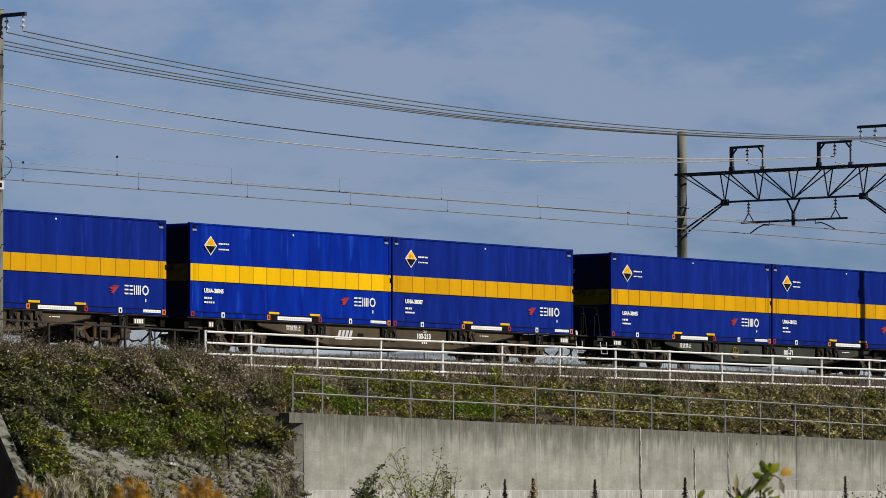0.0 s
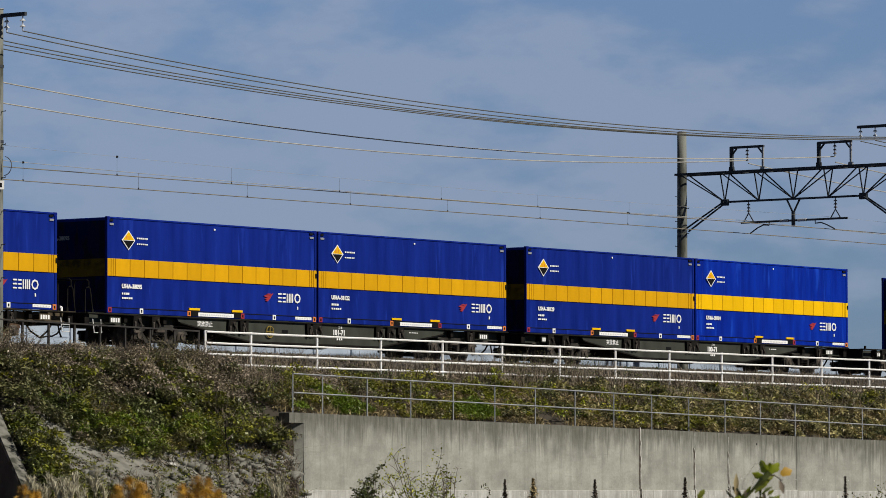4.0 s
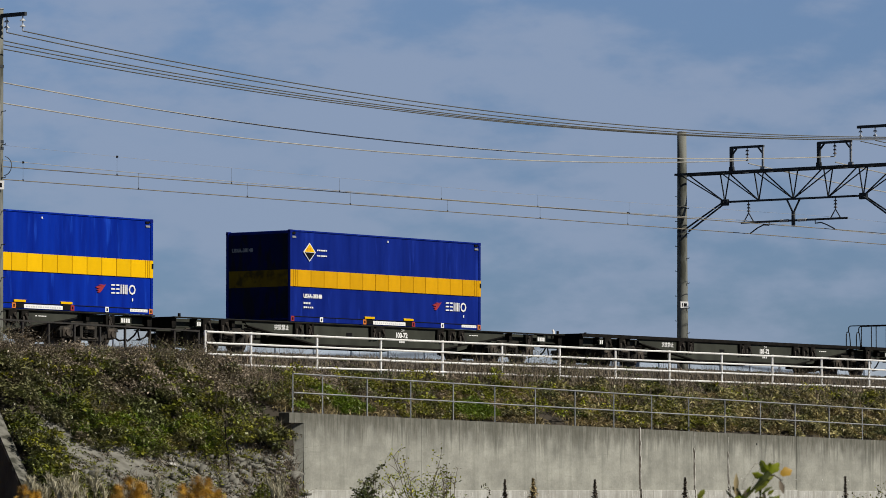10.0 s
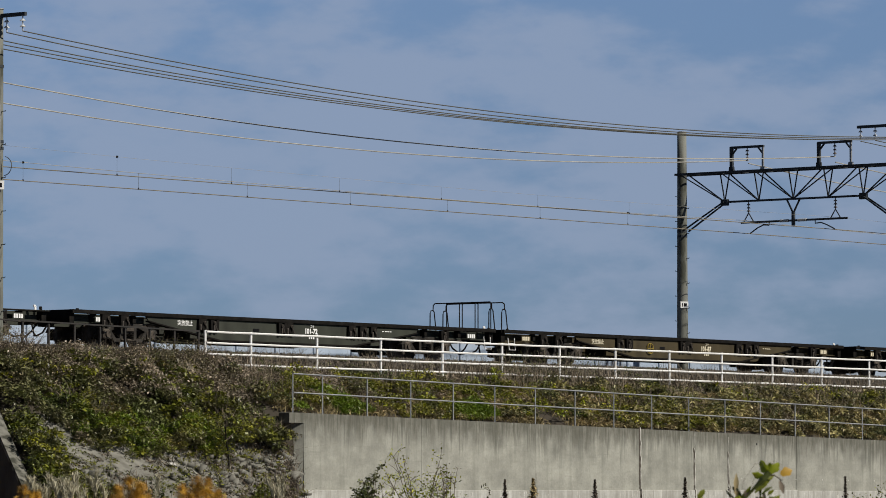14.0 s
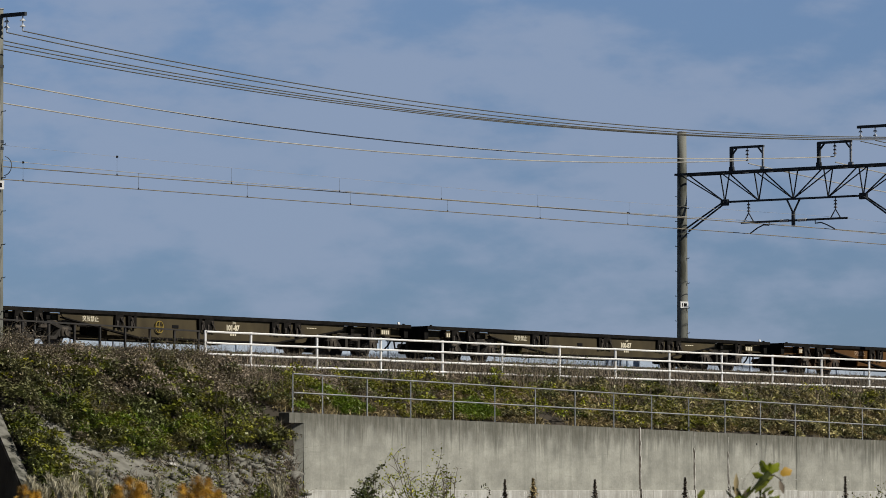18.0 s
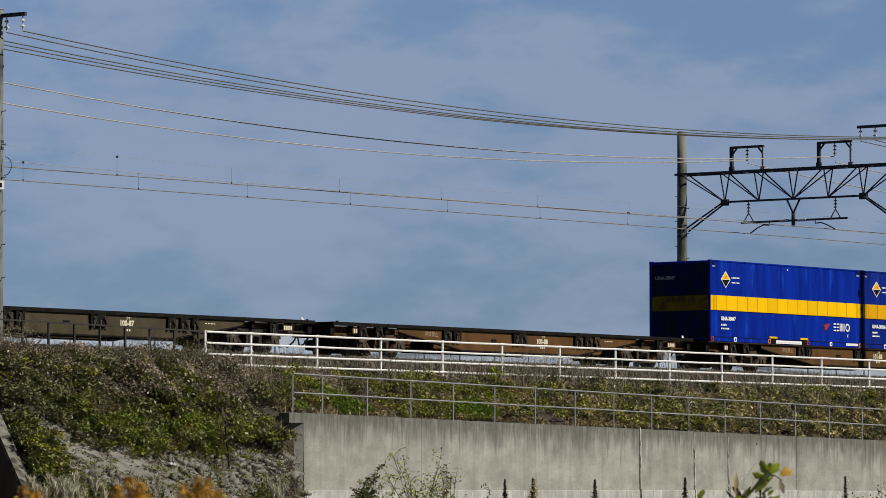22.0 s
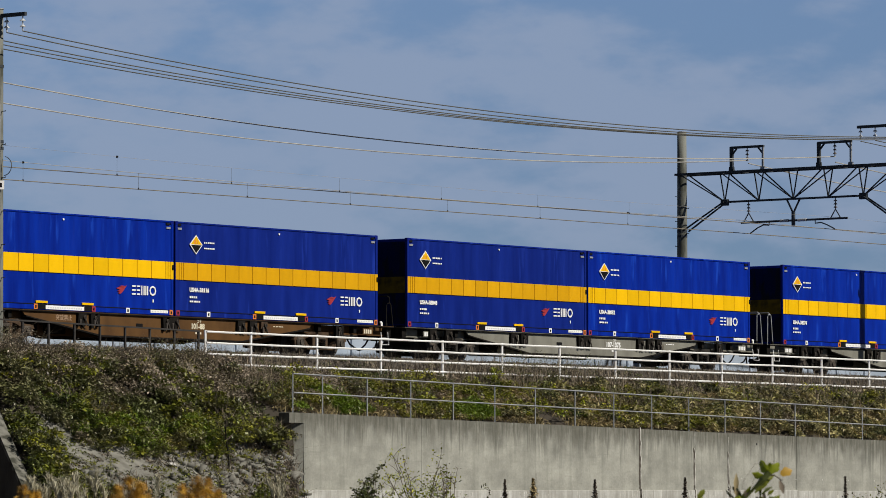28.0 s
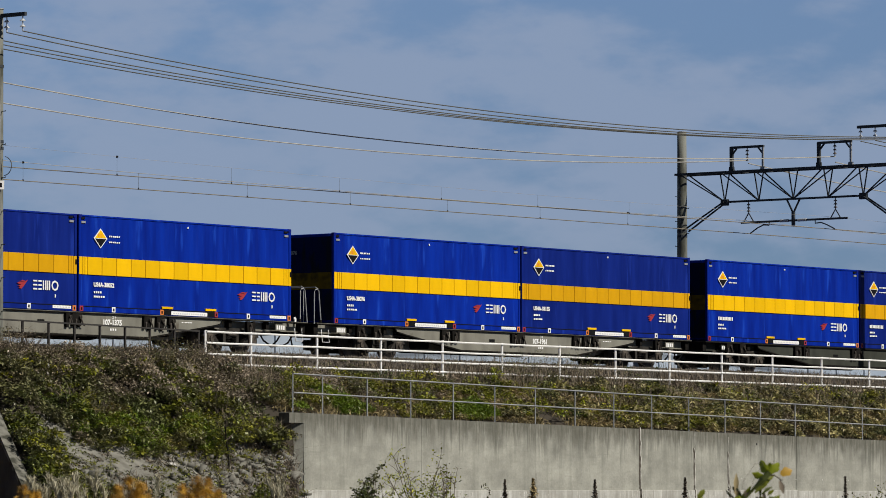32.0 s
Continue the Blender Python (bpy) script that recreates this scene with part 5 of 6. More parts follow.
    for sx in (-1, 1):
        part("end_wall", shared("end_wall", lambda: Build().box(-0.006, 0.006, -1.145, 1.145, 0.10, H - 0.11, 0.002).box(-0.009, 0.009, -0.40, -0.36, 0.12, H - 0.13).box(-0.009, 0.009, 0.36, 0.40, 0.12, H - 0.13), M["blue_shaded"]), None, c, "blue end wall with its shade put into the colour", at=pose(sx * (L / 2 - 0.029), 0, 0))
        part("end_band", shared("end_band", lambda: Build().box(-0.013, 0.013, -1.14, 1.14, 1.05, 1.55, 0.002), M["yellow_shaded"]), None, c, "yellow band with its shade put into the colour", at=pose(sx * (L / 2 - 0.028), 0, 0))
    part("far_band", shared("far_band", lambda: Build().box(x0 + 0.1, -x0 - 0.1, -0.01, 0.01, 1.05, 1.55, 0.004), yellow), None, c, "yellow band", at=pose(0, W / 2 - 0.028, 0))
    # yellow band in pressed panels with narrow ones at both ends
    cuts = [0.0, 0.16, 0.25, 0.35] + [0.35 + 0.6221 * k for k in range(1, 15)] + [9.16, 9.25, 9.41]
    part("band_backing", shared("band_backing", lambda: Build().box(x0 + 0.02, -x0 - 0.02, y0 + 0.007, y0 + 0.03, 1.055, 1.545), M["seam"]), None, c)
    for a, b in zip(cuts, cuts[1:]):
        w = round(b - a, 3)
        part("panel", shared("panel|%.3f" % w, lambda: panel_mesh(w), yellow), None, c, at=pose(x0 + a, y0 + 0.022, 0))
    # mark: white-edged diamond, yellow above and black below
    yf = y0 - 0.004
    d = part("mark", shared("mark", lambda: Build().prism([(0, 0.28), (-0.285, 0), (0, -0.28), (0.285, 0)], yf - 0.001, yf + 0.02), M["white"]), None, c, "diamond mark in yellow and black", at=pose(x0 + 0.91, 0, 2.09))
    part("upper_half", shared("upper_half", lambda: Build().prism([(0, 0.245), (-0.24, 0.008), (0.24, 0.008)], yf - 0.005, yf - 0.0015), M["yellow"]), None, d)
    part("lower_half", shared("lower_half", lambda: Build().prism([(0, -0.245), (0.24, -0.008), (-0.24, -0.008)], yf - 0.005, yf - 0.0015), M["black"]), None, d)
    for x in (-0.095, -0.035, 0.045):
        part("bar", shared("sign_bar", lambda: Build().box(-0.015, 0.015, yf - 0.008, yf - 0.0055, 0.03, 0.13), M["orange"]), None, d, at=pose(x, 0, 0))
    bars(c, x0 + 1.27, x0 + 1.76, 2.14, 2.185, yf + 0.006, M["white"], 6, seed)
    bars(c, x0 + 1.27, x0 + 1.76, 1.98, 2.02, yf + 0.006, M["white"], 6, seed + 1)
    if number:
        part("lettering", words(number, 0.122, M["white"]), None, c, "white container number", at=pose(x0 + 0.62, y0 - 0.001, 0.725))
        part("lettering", words(number, 0.115, M["galvanised"]), None, c, "dull container number on the end wall", at=pose(x0 - 0.004, W / 2 - 0.24, 2.11, 0, 0, -90))
    else:
        bars(c, x0 + 0.63, x0 + 1.54, 0.725, 0.835, y0 + 0.001, M["white"], 10, seed + 2)
    bars(c, x0 + 0.63, x0 + 0.98, 0.54, 0.60, y0 + 0.001, M["white"], 4, seed + 3)
    bars(c, x0 + 0.63, x0 + 1.12, 0.42, 0.47, y0 + 0.001, M["white"], 5, seed + 4)
    # company sign as plain shapes: red wing, five white shapes
    ya, yb = y0 - 0.002, y0 + 0.02
    wing = part("red_wing", shared("red_wing", lambda: Build().prism([(0.06, -0.11), (0.16, -0.12), (0.27, -0.03), (0.42, 0.13), (0.26, 0.07), (0.15, -0.02)], ya, yb), M["red"]), None, c, "red wing shape", at=pose(x0 + 6.96, 0, 0.68))
    for k, outline in enumerate((((-0.02, 0.03), (0.16, -0.015), (0.25, 0.065), (0.10, 0.075)), ((0.02, -0.05), (0.13, -0.06), (0.16, -0.02), (0.08, -0.02)), ((0.10, 0.085), (0.26, 0.075), (0.32, 0.11), (0.20, 0.115)))):
        part("feather", shared("feather|%d" % k, lambda: Build().prism(list(outline), ya - 0.0005 * (k + 1), yb), M["red"]), None, wing)
    level = [(a, b, z, z + 0.042) for a, b in ((0.0, 0.165), (0.215, 0.35)) for z in (0.0, 0.112, 0.224)]
    upright = [(a, b, 0.0, 0.266) for a, b in ((0.40, 0.44), (0.495, 0.54), (0.575, 0.615), (0.65, 0.695))]
    for k, (a, b, e, f) in enumerate(level + upright):
        part("sign_bar", shared("sign_shape|%d" % k, lambda: Build().box(a, b, ya, yb, e, f), M["white"]), None, c, at=pose(x0 + 7.60, 0, 0.555))
    part("sign_ring", shared("sign_ring", lambda: Build().disc(0.90, ya, yb, 0.133, 0.145, 8, 0.098), M["white"]), None, c, at=pose(x0 + 7.60, 0, 0.555))
    part("small_mark", shared("small_mark", lambda: Build().box(0, 0.045, y0 + 0.006, y0 + 0.02, 0, 0.09), M["white"]), None, c, at=pose(x0 + 8.50, 0, 0.36))
    # fork pockets with yellow lips, caution strip and coloured squares along the foot
    for x, colour, off in ((3.80, "orange", -0.245), (5.72, "red", 0.245)):
        p = part("fork_pocket", shared("fork_pocket", lambda: Build().box(-0.18, 0.18, y0 - 0.006, y0 + 0.05, 0.02, 0.15, 0.004), M["black"]), None, c, "dark fork pocket", at=pose(x0 + x, 0, 0))
        part("lip", shared("lip", lambda: Build().box(-0.24, 0.24, y0 - 0.012, y0 + 0.03, 0.19, 0.255, 0.004), M["yellow"]), None, p, "yellow lip")
        q = part("mark_square", shared("mark_square", lambda: Build().box(-0.075, 0.075, y0 - 0.008, y0 + 0.02, 0.015, 0.165, 0.003), M[colour]), None, c, at=pose(x0 + x + off, 0, 0))
        part("dot", shared("dot", lambda: Build().box(-0.03, 0.03, y0 - 0.012, y0, 0.05, 0.13), M["black"]), None, q)
    st = part("caution_strip", shared("caution_strip", lambda: Build().box(-0.80, 0.80, y0 - 0.007, y0 + 0.02, 0.025, 0.135, 0.003), M["white"]), None, c, "white caution strip", at=pose(x0 + 4.76, 0, 0))
    for k in range(15):
        part("bar", shared("bar", lambda: Build().box(-0.030, 0.030, y0 - 0.0095, y0 - 0.006, 0.055, 0.095), M["print"]), None, st, at=pose(-0.68 + k * 0.097, 0, 0))
    for x, colour in ((1.47, "white"), (7.42, "white"), (0.11, "red"), (9.30, "orange")):
        q = part("mark_square", shared("mark_square|" + colour, lambda: Build().box(-0.075, 0.075, y0 - 0.008, y0 + 0.02, 0.02, 0.17, 0.003), M[colour]), None, c, at=pose(x0 + x, 0, 0))
        part("dot", shared("dot", lambda: Build().box(-0.03, 0.03, y0 - 0.012, y0, 0.05, 0.13), M["black"]), None, q)
    plate = part("notice_strip", shared("notice_strip", lambda: Build().box(-0.38, 0.38, y0 - 0.006, y0 + 0.02, 0.065, 0.148, 0.003), M["white"]), None, c, "white notice strip", at=pose(x0 + 8.78, 0, 0))
    for k in range(6):
        part("bar", shared("strip_bar", lambda: Build().box(-0.035, 0.035, y0 - 0.0085, y0 - 0.005, 0.09, 0.118), M["print"]), None, plate, at=pose(-0.30 + k * 0.12, 0, 0))
    # raised black strip, painted for the shade in the crease above the rail
    part("groove", shared("groove", lambda: Build().box(x0 + 0.1, -x0 - 0.1, y0 - 0.002, y0 + 0.02, 0.150, 0.172), M["black"]), None, c)
    for x in (0.19, 9.18):
        part("vent_plate", shared("vent_plate", lambda: Build().box(-0.09, 0.09, y0 - 0.004, y0 + 0.03, 2.49, 2.55, 0.004), M["galvanised"]), None, c, at=pose(x0 + x, 0, 0))
        part("roof_latch", shared("roof_latch", lambda: Build().box(-0.08, 0.08, y0 - 0.008, y0 + 0.03, 2.60, 2.66, 0.006), M["black"]), None, c, at=pose(x0 + x - 0.02, 0, 0))
    part("eyelet", shared("eyelet", lambda: Build().disc(0, y0 - 0.004, y0 + 0.03, 2.56, 0.03, 10), M["white"]), None, c, at=pose(x0 + 4.7, 0, 0))
    part("door_latch", shared("door_latch", lambda: Build().box(-0.03, 0.03, y0 - 0.03, y0, 1.32, 1.46, 0.008), M["black"]), None, c, at=pose(x0 + 9.36, 0, 0))
    for y in (-0.6, -0.2, 0.2, 0.6):
        part("lock_rod", shared("lock_rod", lambda: Build().tube([(0, 0, 0.1), (0, 0, H - 0.12)], 0.018, 6), M["blue_rail"]), None, c, at=pose(-x0 - 0.012, y, 0))
    return c


PAINT = {
    "brown": material("wagon_faded_brown", (0.098, 0.076, 0.048), (0.062, 0.048, 0.032), scale=2.2, rough=0.8, gloss=0.12, bump=0.15, stretch=(1, 1, 0.35), spots=((0.06, 0.045, 0.035), 0.62, 4.0)),
    "grey": material("wagon_dark_grey_green", (0.052, 0.056, 0.045), (0.034, 0.036, 0.030), scale=2.2, rough=0.8, gloss=0.12, bump=0.15, stretch=(1, 1, 0.35), spots=((0.03, 0.03, 0.028), 0.62, 4.0)),
    "olive": material("wagon_dusty_olive", (0.074, 0.060, 0.034), (0.048, 0.039, 0.024), scale=2.2, rough=0.8, gloss=0.12, bump=0.15, stretch=(1, 1, 0.35), spots=((0.05, 0.042, 0.03), 0.62, 4.0)),
    "rust": material("wagon_orange_brown", (0.118, 0.060, 0.021), (0.078, 0.040, 0.016), scale=2.2, rough=0.8, gloss=0.12, bump=0.15, stretch=(1, 1, 0.35), spots=((0.09, 0.05, 0.03), 0.62, 4.0)),
    "pale": material("wagon_light_grey", (0.23, 0.225, 0.19), (0.16, 0.155, 0.132), scale=2.2, rough=0.75, gloss=0.15, bump=0.15, stretch=(1, 1, 0.35), spots=((0.10, 0.085, 0.065), 0.62, 4.0)),
}
CREAM = material("cream_lettering", (0.72, 0.66, 0.50), (0.60, 0.54, 0.40), scale=9, rough=0.6)
FADED = material("faded_notice_lettering", (0.40, 0.27, 0.17), (0.28, 0.18, 0.11), scale=9, rough=0.7)
DESCRIBE = {"brown": "container flat wagon with grimy faded brown side beams", "grey": "container flat wagon with dark grey-green side beams",
            "olive": "empty container flat wagon with dusty olive-brown side beams", "rust": "container flat wagon with orange-brown side beams", "pale": "container flat wagon with light grey side beams"}
# number, centre, paint, shunting platforms, yellow wheel, hand-rails left / right, containers (offset, number)
CARS = [
    ("", -76.51, "brown", 0, 0, 0, 0, 0, ((-4.745, "", 1), (4.745, "", 0))),
    ("103-213", -56.56, "brown", 0, 1, 0, 0, 1, ((-4.745, "US4A-38045", 1), (4.745, "US4A-38087", 0))),
    ("101-71", -35.56, "grey", 1, 0, 1, 1, 0, ((-4.745, "US4A-38095", 0), (4.745, "US4A-38122", 0))),
    ("100-71", -15.59, "grey", 0, 0, 0, 0, 0, ((-4.745, "US4A-38129", 0), (4.745, "US4A-38101", 1))),
    ("100-72", 4.38, "grey", 0, 0, 0, 0, 0, ((0.365, "US4A-38148", 0),)),
    ("101-72", 24.44, "grey", 0, 1, 0, 0, 1, ()),
    ("101-87", 45.37, "olive", 1, 0, 1, 1, 0, ()),
    ("100-87", 65.29, "olive", 0, 0, 0, 0, 0, ()),
    ("100-88", 85.26, "rust", 0, 0, 0, 0, 0, ()),
    ("101-88", 105.27, "rust", 0, 1, 0, 0, 1, ((-4.745, "US4A-38047", 1), (4.745, "US4A-38116", 0))),
    ("107-1375", 125.63, "pale", 0, 1, 0, 0, 1, ((-4.745, "US4A-38048", 0), (4.745, "US4A-38052", 1))),
    ("107-1961", 146.55, "pale", 1, 0, 0, 1, 0, ((-4.745, "US4A-38076", 1), (4.745, "US4A-38155", 0))),
    ("", 166.48, "grey", 0, 0, 0, 0, 0, ((-4.745, "", 1), (4.745, "", 0))),
]
TRAIN = []
for i, (number, centre, paint, ld, rd, wheel, rl, rr, loads) in enumerate(CARS):
    text_paint = CREAM if paint in ("olive", "rust") else M["white"]
    label = DESCRIBE[paint] if loads or paint == "olive" else "empty " + DESCRIBE[paint]
    TRAIN.append((make_car(number, centre, PAINT[paint], text_paint, FADED if paint == "rust" else text_paint, ld, rd, wheel, rr, rl, label, paint == "pale"), centre, 0.0))
    for j, (off, code, fresh) in enumerate(loads):
        TRAIN.append((make_container(code, centre + off, 10 * (2 * i + j), fresh), centre + off, 0.992))


# ---- vegetation ----
def leaves(centres, size, rng, tilt=0.9, aspect=0.55):
    """Folded leaf blades: points (4n, 3) and two triangles each."""
    n = len(centres)
    a = rng.uniform(0, math.tau, n)
    e = rng.normal(0.25, tilt * 0.6, n)
    d = np.stack([np.cos(a) * np.cos(e), np.sin(a) * np.cos(e), np.sin(e)], 1)
    s = np.stack([-np.sin(a), np.cos(a), np.zeros(n)], 1)
    r = rng.uniform(-0.9, 0.9, n)[:, None]
    up = np.cross(d, s)
    s = s * np.cos(r) + up * np.sin(r)
    L = (size * rng.uniform(0.6, 1.35, n))[:, None]
    c = np.asarray(centres)
    p = np.stack([c - d * L * 0.5, c + s * L * aspect * 0.5 + up * L * 0.08, c + d * L * 0.5, c - s * L * aspect * 0.5 + up * L * 0.08], 1).reshape(-1, 3)
    k = np.arange(n)[:, None] * 4
    return p, np.concatenate([k + np.array([[0, 1, 2]]), k + np.array([[0, 2, 3]])], 0)


def blades(foot, height, width, rng, lean=0.35):
    """Grass blades and bare stalks: thin bent strips, two quads' worth of triangles each."""
    n = len(foot)
    a = rng.uniform(0, math.tau, n)
    h = (height * rng.uniform(0.5, 1.3, n))[:, None]
    k = np.stack([np.cos(a), np.sin(a), np.zeros(n)], 1) * (np.abs(rng.normal(0, lean, n))[:, None])
    b = rng.uniform(0, math.tau, n)
    w = np.stack([np.cos(b), np.sin(b), np.zeros(n)], 1) * width * 0.5
    f = np.asarray(foot)
    mid = f + k * h * 0.35 + np.array([0, 0, 1]) * h * 0.55
    tip = f + k * h + np.array([0, 0, 1]) * h
    p = np.stack([f - w, f + w, mid + w * 0.8, mid - w * 0.8, tip], 1).reshape(-1, 3)
    q = np.arange(n)[:, None] * 5
    return p, np.concatenate([q + np.array([[0, 1, 2]]), q + np.array([[0, 2, 3]]), q + np.array([[3, 2, 4]])], 0)


def stuff(name, p, f, mat, label, category):
    return tagged(new(name, sheet(name, p, f, mat)), label, category, kind="stuff")


def on_left_slope(x, y):
    ivy = x < 88.0 + (y - 79.5) * 0.36 + 0.22 * noise2(x, y, 0.7, 31)
    end = np.where(y < 81, slope_end_x(y) - 0.30 - 0.55 * np.clip((y - 79.5) / 1.4, 0, 1), np.where(y < 81.62, 98.4, 99.35))
    return (x > wing_x(y) + 0.35) & (x < end) & ((y > bush_edge_y(x, y)) | (ivy & (y > 75.6)))


def scatter(n, x0, x1, y0, y1, seed, keep):
    rng = np.random.RandomState(seed)
    x, y = rng.uniform(x0, x1, n), rng.uniform(y0, y1, n)
    ok = keep(x, y)
    return x[ok], y[ok], rng


def clumps(x, y, rng, per, radius, rise, squash=0.7, swell=0.0):
    """Leaf places gathered into low domes on the ground at x, y."""
    n = len(x)
    r = radius * rng.uniform(0.55, 1.3, n)
    v = rng.normal(0, 1, (n, per, 3))
    v /= np.linalg.norm(v, axis=2, keepdims=True)
    v *= (rng.uniform(0.25, 1, (n, per, 1)) ** 0.45) * r[:, None, None]
    v[..., 2] = np.abs(v[..., 2]) * squash + 0.02
    c = np.stack([x, y, terrain(x, y) + rise * rng.uniform(0.2, 1.0, n) + swell * 1.3 * np.maximum(0, noise2(x, y, 0.58, 77) + 0.1) * np.clip((84.3 - y) / 1.4, 0.1, 1)], 1)
    return (c[:, None] + v).reshape(-1, 3)


def make_slope_plants():
    left = lambda x, y: on_left_slope(x, y)
    x, y, rng = scatter(4300, 84, 99.7, 75.6, 84.15, 41, left)
    stuff("bramble", *leaves(clumps(x, y, rng, 44, 0.32, 0.10, 0.7, 0.42), 0.105, rng), M["leaf_dark"], "dense dark bramble leaves turning brown on the embankment", "shrubs")
    x, y, rng = scatter(3200, 84, 99.7, 75.6, 84.0, 42, lambda x, y: left(x, y) & (noise2(x, y, 1.6, 51) - 0.16 * (y - 81.8) + 0.05 * (x - 93) + 0.9 * np.exp(-((x - 91.0) / 1.2) ** 2 - ((y - 83.4) / 0.8) ** 2) > -0.15))
    stuff("bush_foliage", *leaves(clumps(x, y, rng, 34, 0.25, 0.14, 0.7, 0.48), 0.118, rng), M["leaf"], "mixed green and olive bush leaves on the embankment", "shrubs")
    x, y, rng = scatter(480, 84, 99.7, 76, 83.6, 43, lambda x, y: left(x, y) & (noise2(x, y, 1.1, 52) > 0.30))
    stuff("young_shoots", *leaves(clumps(x, y, rng, 22, 0.20, 0.22, 0.8, 0.52), 0.085, rng), M["leaf_bright"], "bright yellow-green young leaves among the brambles", "shrubs")
    x, y, rng = scatter(22000, 84, 99.7, 76, 84.9, 44, lambda x, y: left(x, y) & (noise2(x, y, 1.4, 53) + 0.35 * (y - 82.5) > -0.1))
    stuff("dry_stalks", *blades(np.stack([x, y, terrain(x, y) + 0.6 * np.maximum(0, noise2(x, y, 0.58, 77) + 0.1) * np.clip((84.3 - y) / 1.4, 0.0, 1)], 1), 0.50, 0.016, rng, 1.3), M["stalk"], "grey-brown bare stalks standing among the brambles", "weeds")
    x, y, rng = scatter(5200, 84, 99.7, 76.5, 84.2, 73, lambda x, y: left(x, y) & (noise2(x, y, 1.3, 74) + 0.30 * (y - 82.4) > 0.05))
    stuff("withered_leaves", *leaves(clumps(x, y, rng, 20, 0.28, 0.26, 0.8, 0.50), 0.080, rng), M["leaf_withered"], "withered grey-brown leaves over the brambles", "shrubs")
    x, y, rng = scatter(3600, 88, 99.5, 78.6, 83.4, 101, lambda x, y: left(x, y) & (((y < bush_edge_y(x, y) + 1.0) & (x > 89.8) & (x < 95.0)) | ((x > 98.2) & (y > 82.2))) & (noise2(x, y, 0.9, 102) > -0.25))
    stuff("slope_grass", *leaves(clumps(x, y, rng, 40, 0.22, 0.24, 0.7, 0.45), 0.09, rng, 1.1, 0.3), M["grass_green"], "fresh green grass along the foot of the bushes", "grass")
    x, y, rng = scatter(4600, 84, 99.6, 80.5, 84.35, 121, lambda x, y: left(x, y) & (noise2(x, y, 0.8, 122) + 0.42 * (y - 82.9) - 0.5 * np.clip((91.5 - x) / 2, 0, 1) > -0.05))
    stuff("withered_vines", *leaves(clumps(x, y, rng, 24, 0.22, 0.30, 0.8, 0.45), 0.060, rng, 1.2, 0.4), M["leaf_withered"], "grey-brown withered vines over the top of the bushes", "shrubs")
    # strip between the two fences
    x, y, rng = scatter(2600, 99.6, 114, 81.35, 82.6, 103, lambda x, y: noise2(x, y, 1.3, 104) + 0.03 * (104 - x) - 0.35 * (y - 81.8) - 0.08 * np.maximum(0, x - 104) > 0.22)
    stuff("bank_grass", *leaves(clumps(x, y, rng, 36, 0.22, 0.12, 0.9, 0.1), 0.10, rng, 1.1, 0.3), M["grass_green"], "fresh green grass behind the top of the wall", "grass")
    x, y, rng = scatter(2300, 96.8, 105.5, 81.9, 83.4, 131, lambda x, y: noise2(x, y, 0.7, 132) + 0.45 * (y - 82.7) - 0.10 * np.maximum(0, x - 102) > 0.0)
    stuff("withered_weeds", *leaves(clumps(x, y, rng, 22, 0.22, 0.22, 0.9), 0.062, rng, 1.2, 0.4), M["leaf_withered"], "grey-brown withered weeds under the white fence", "weeds")
    x, y, rng = scatter(2900, 112, 152, 81.3, 83.6, 105, lambda x, y: noise2(x, y, 0.8, 106) + 0.05 * np.minimum(x - 117, 8) > 0.0)
    stuff("dry_brush", *leaves(clumps(x, y, rng, 26, 0.22, 0.06, 0.7, 0.26), 0.16, rng, 0.9, 0.38), M["brush"], "dry straw-brown brush with curled leaves above the wall", "brush")
    strip = lambda x, y: (x > 99.3) & (y < 84.9)
    x, y, rng = scatter(24000, 99.3, 152, 81.3, 83.55, 45, lambda x, y: strip(x, y) & (noise2(x, y, 0.8, 91) + 0.05 * np.maximum(0, 108 - x) > 0.0))
    stuff("dry_grass", *blades(np.stack([x, y, terrain(x, y) - 0.02], 1), 0.26, 0.018, rng, 0.9), M["straw"], "matted straw-coloured dry grass on the bank", "grass")
    x, y, rng = scatter(1500, 99.3, 152, 81.3, 83.2, 46, lambda x, y: strip(x, y) & (noise2(x, y, 2.2, 54) - 0.06 * np.clip(x - 110, 0, 10) > -0.12))
    stuff("bank_weeds", *leaves(clumps(x, y, rng, 58, 0.26, 0.06, 0.6, 0.34), 0.085, rng), M["leaf"], "green and olive weeds covering the bank above the wall", "weeds")
    x, y, rng = scatter(420, 99.3, 152, 81.3, 83.2, 47, lambda x, y: strip(x, y) & (noise2(x, y, 1.3, 55) > 0.1))
    stuff("bank_shoots", *leaves(clumps(x, y, rng, 26, 0.20, 0.30, 0.9), 0.085, rng), M["leaf_bright"], "bright yellow-green leaves in the weeds above the wall", "weeds")
    x, y, rng = scatter(2300, 99.3, 152, 81.4, 83.5, 48, lambda x, y: strip(x, y) & (noise2(x, y, 1.1, 56) > 0.0))
    stuff("bank_bramble", *leaves(clumps(x, y, rng, 44, 0.26, 0.06, 0.7, 0.34), 0.085, rng), M["leaf_dark"], "dark brown-green bramble above the wall", "weeds")
    x, y, rng = scatter(2600, 99.3, 152, 81.3, 83.3, 67, lambda x, y: strip(x, y) & (noise2(x, y, 1.7, 68) + 0.35 * (x > 113) - 0.25 * (y - 82.0) > 0.0))
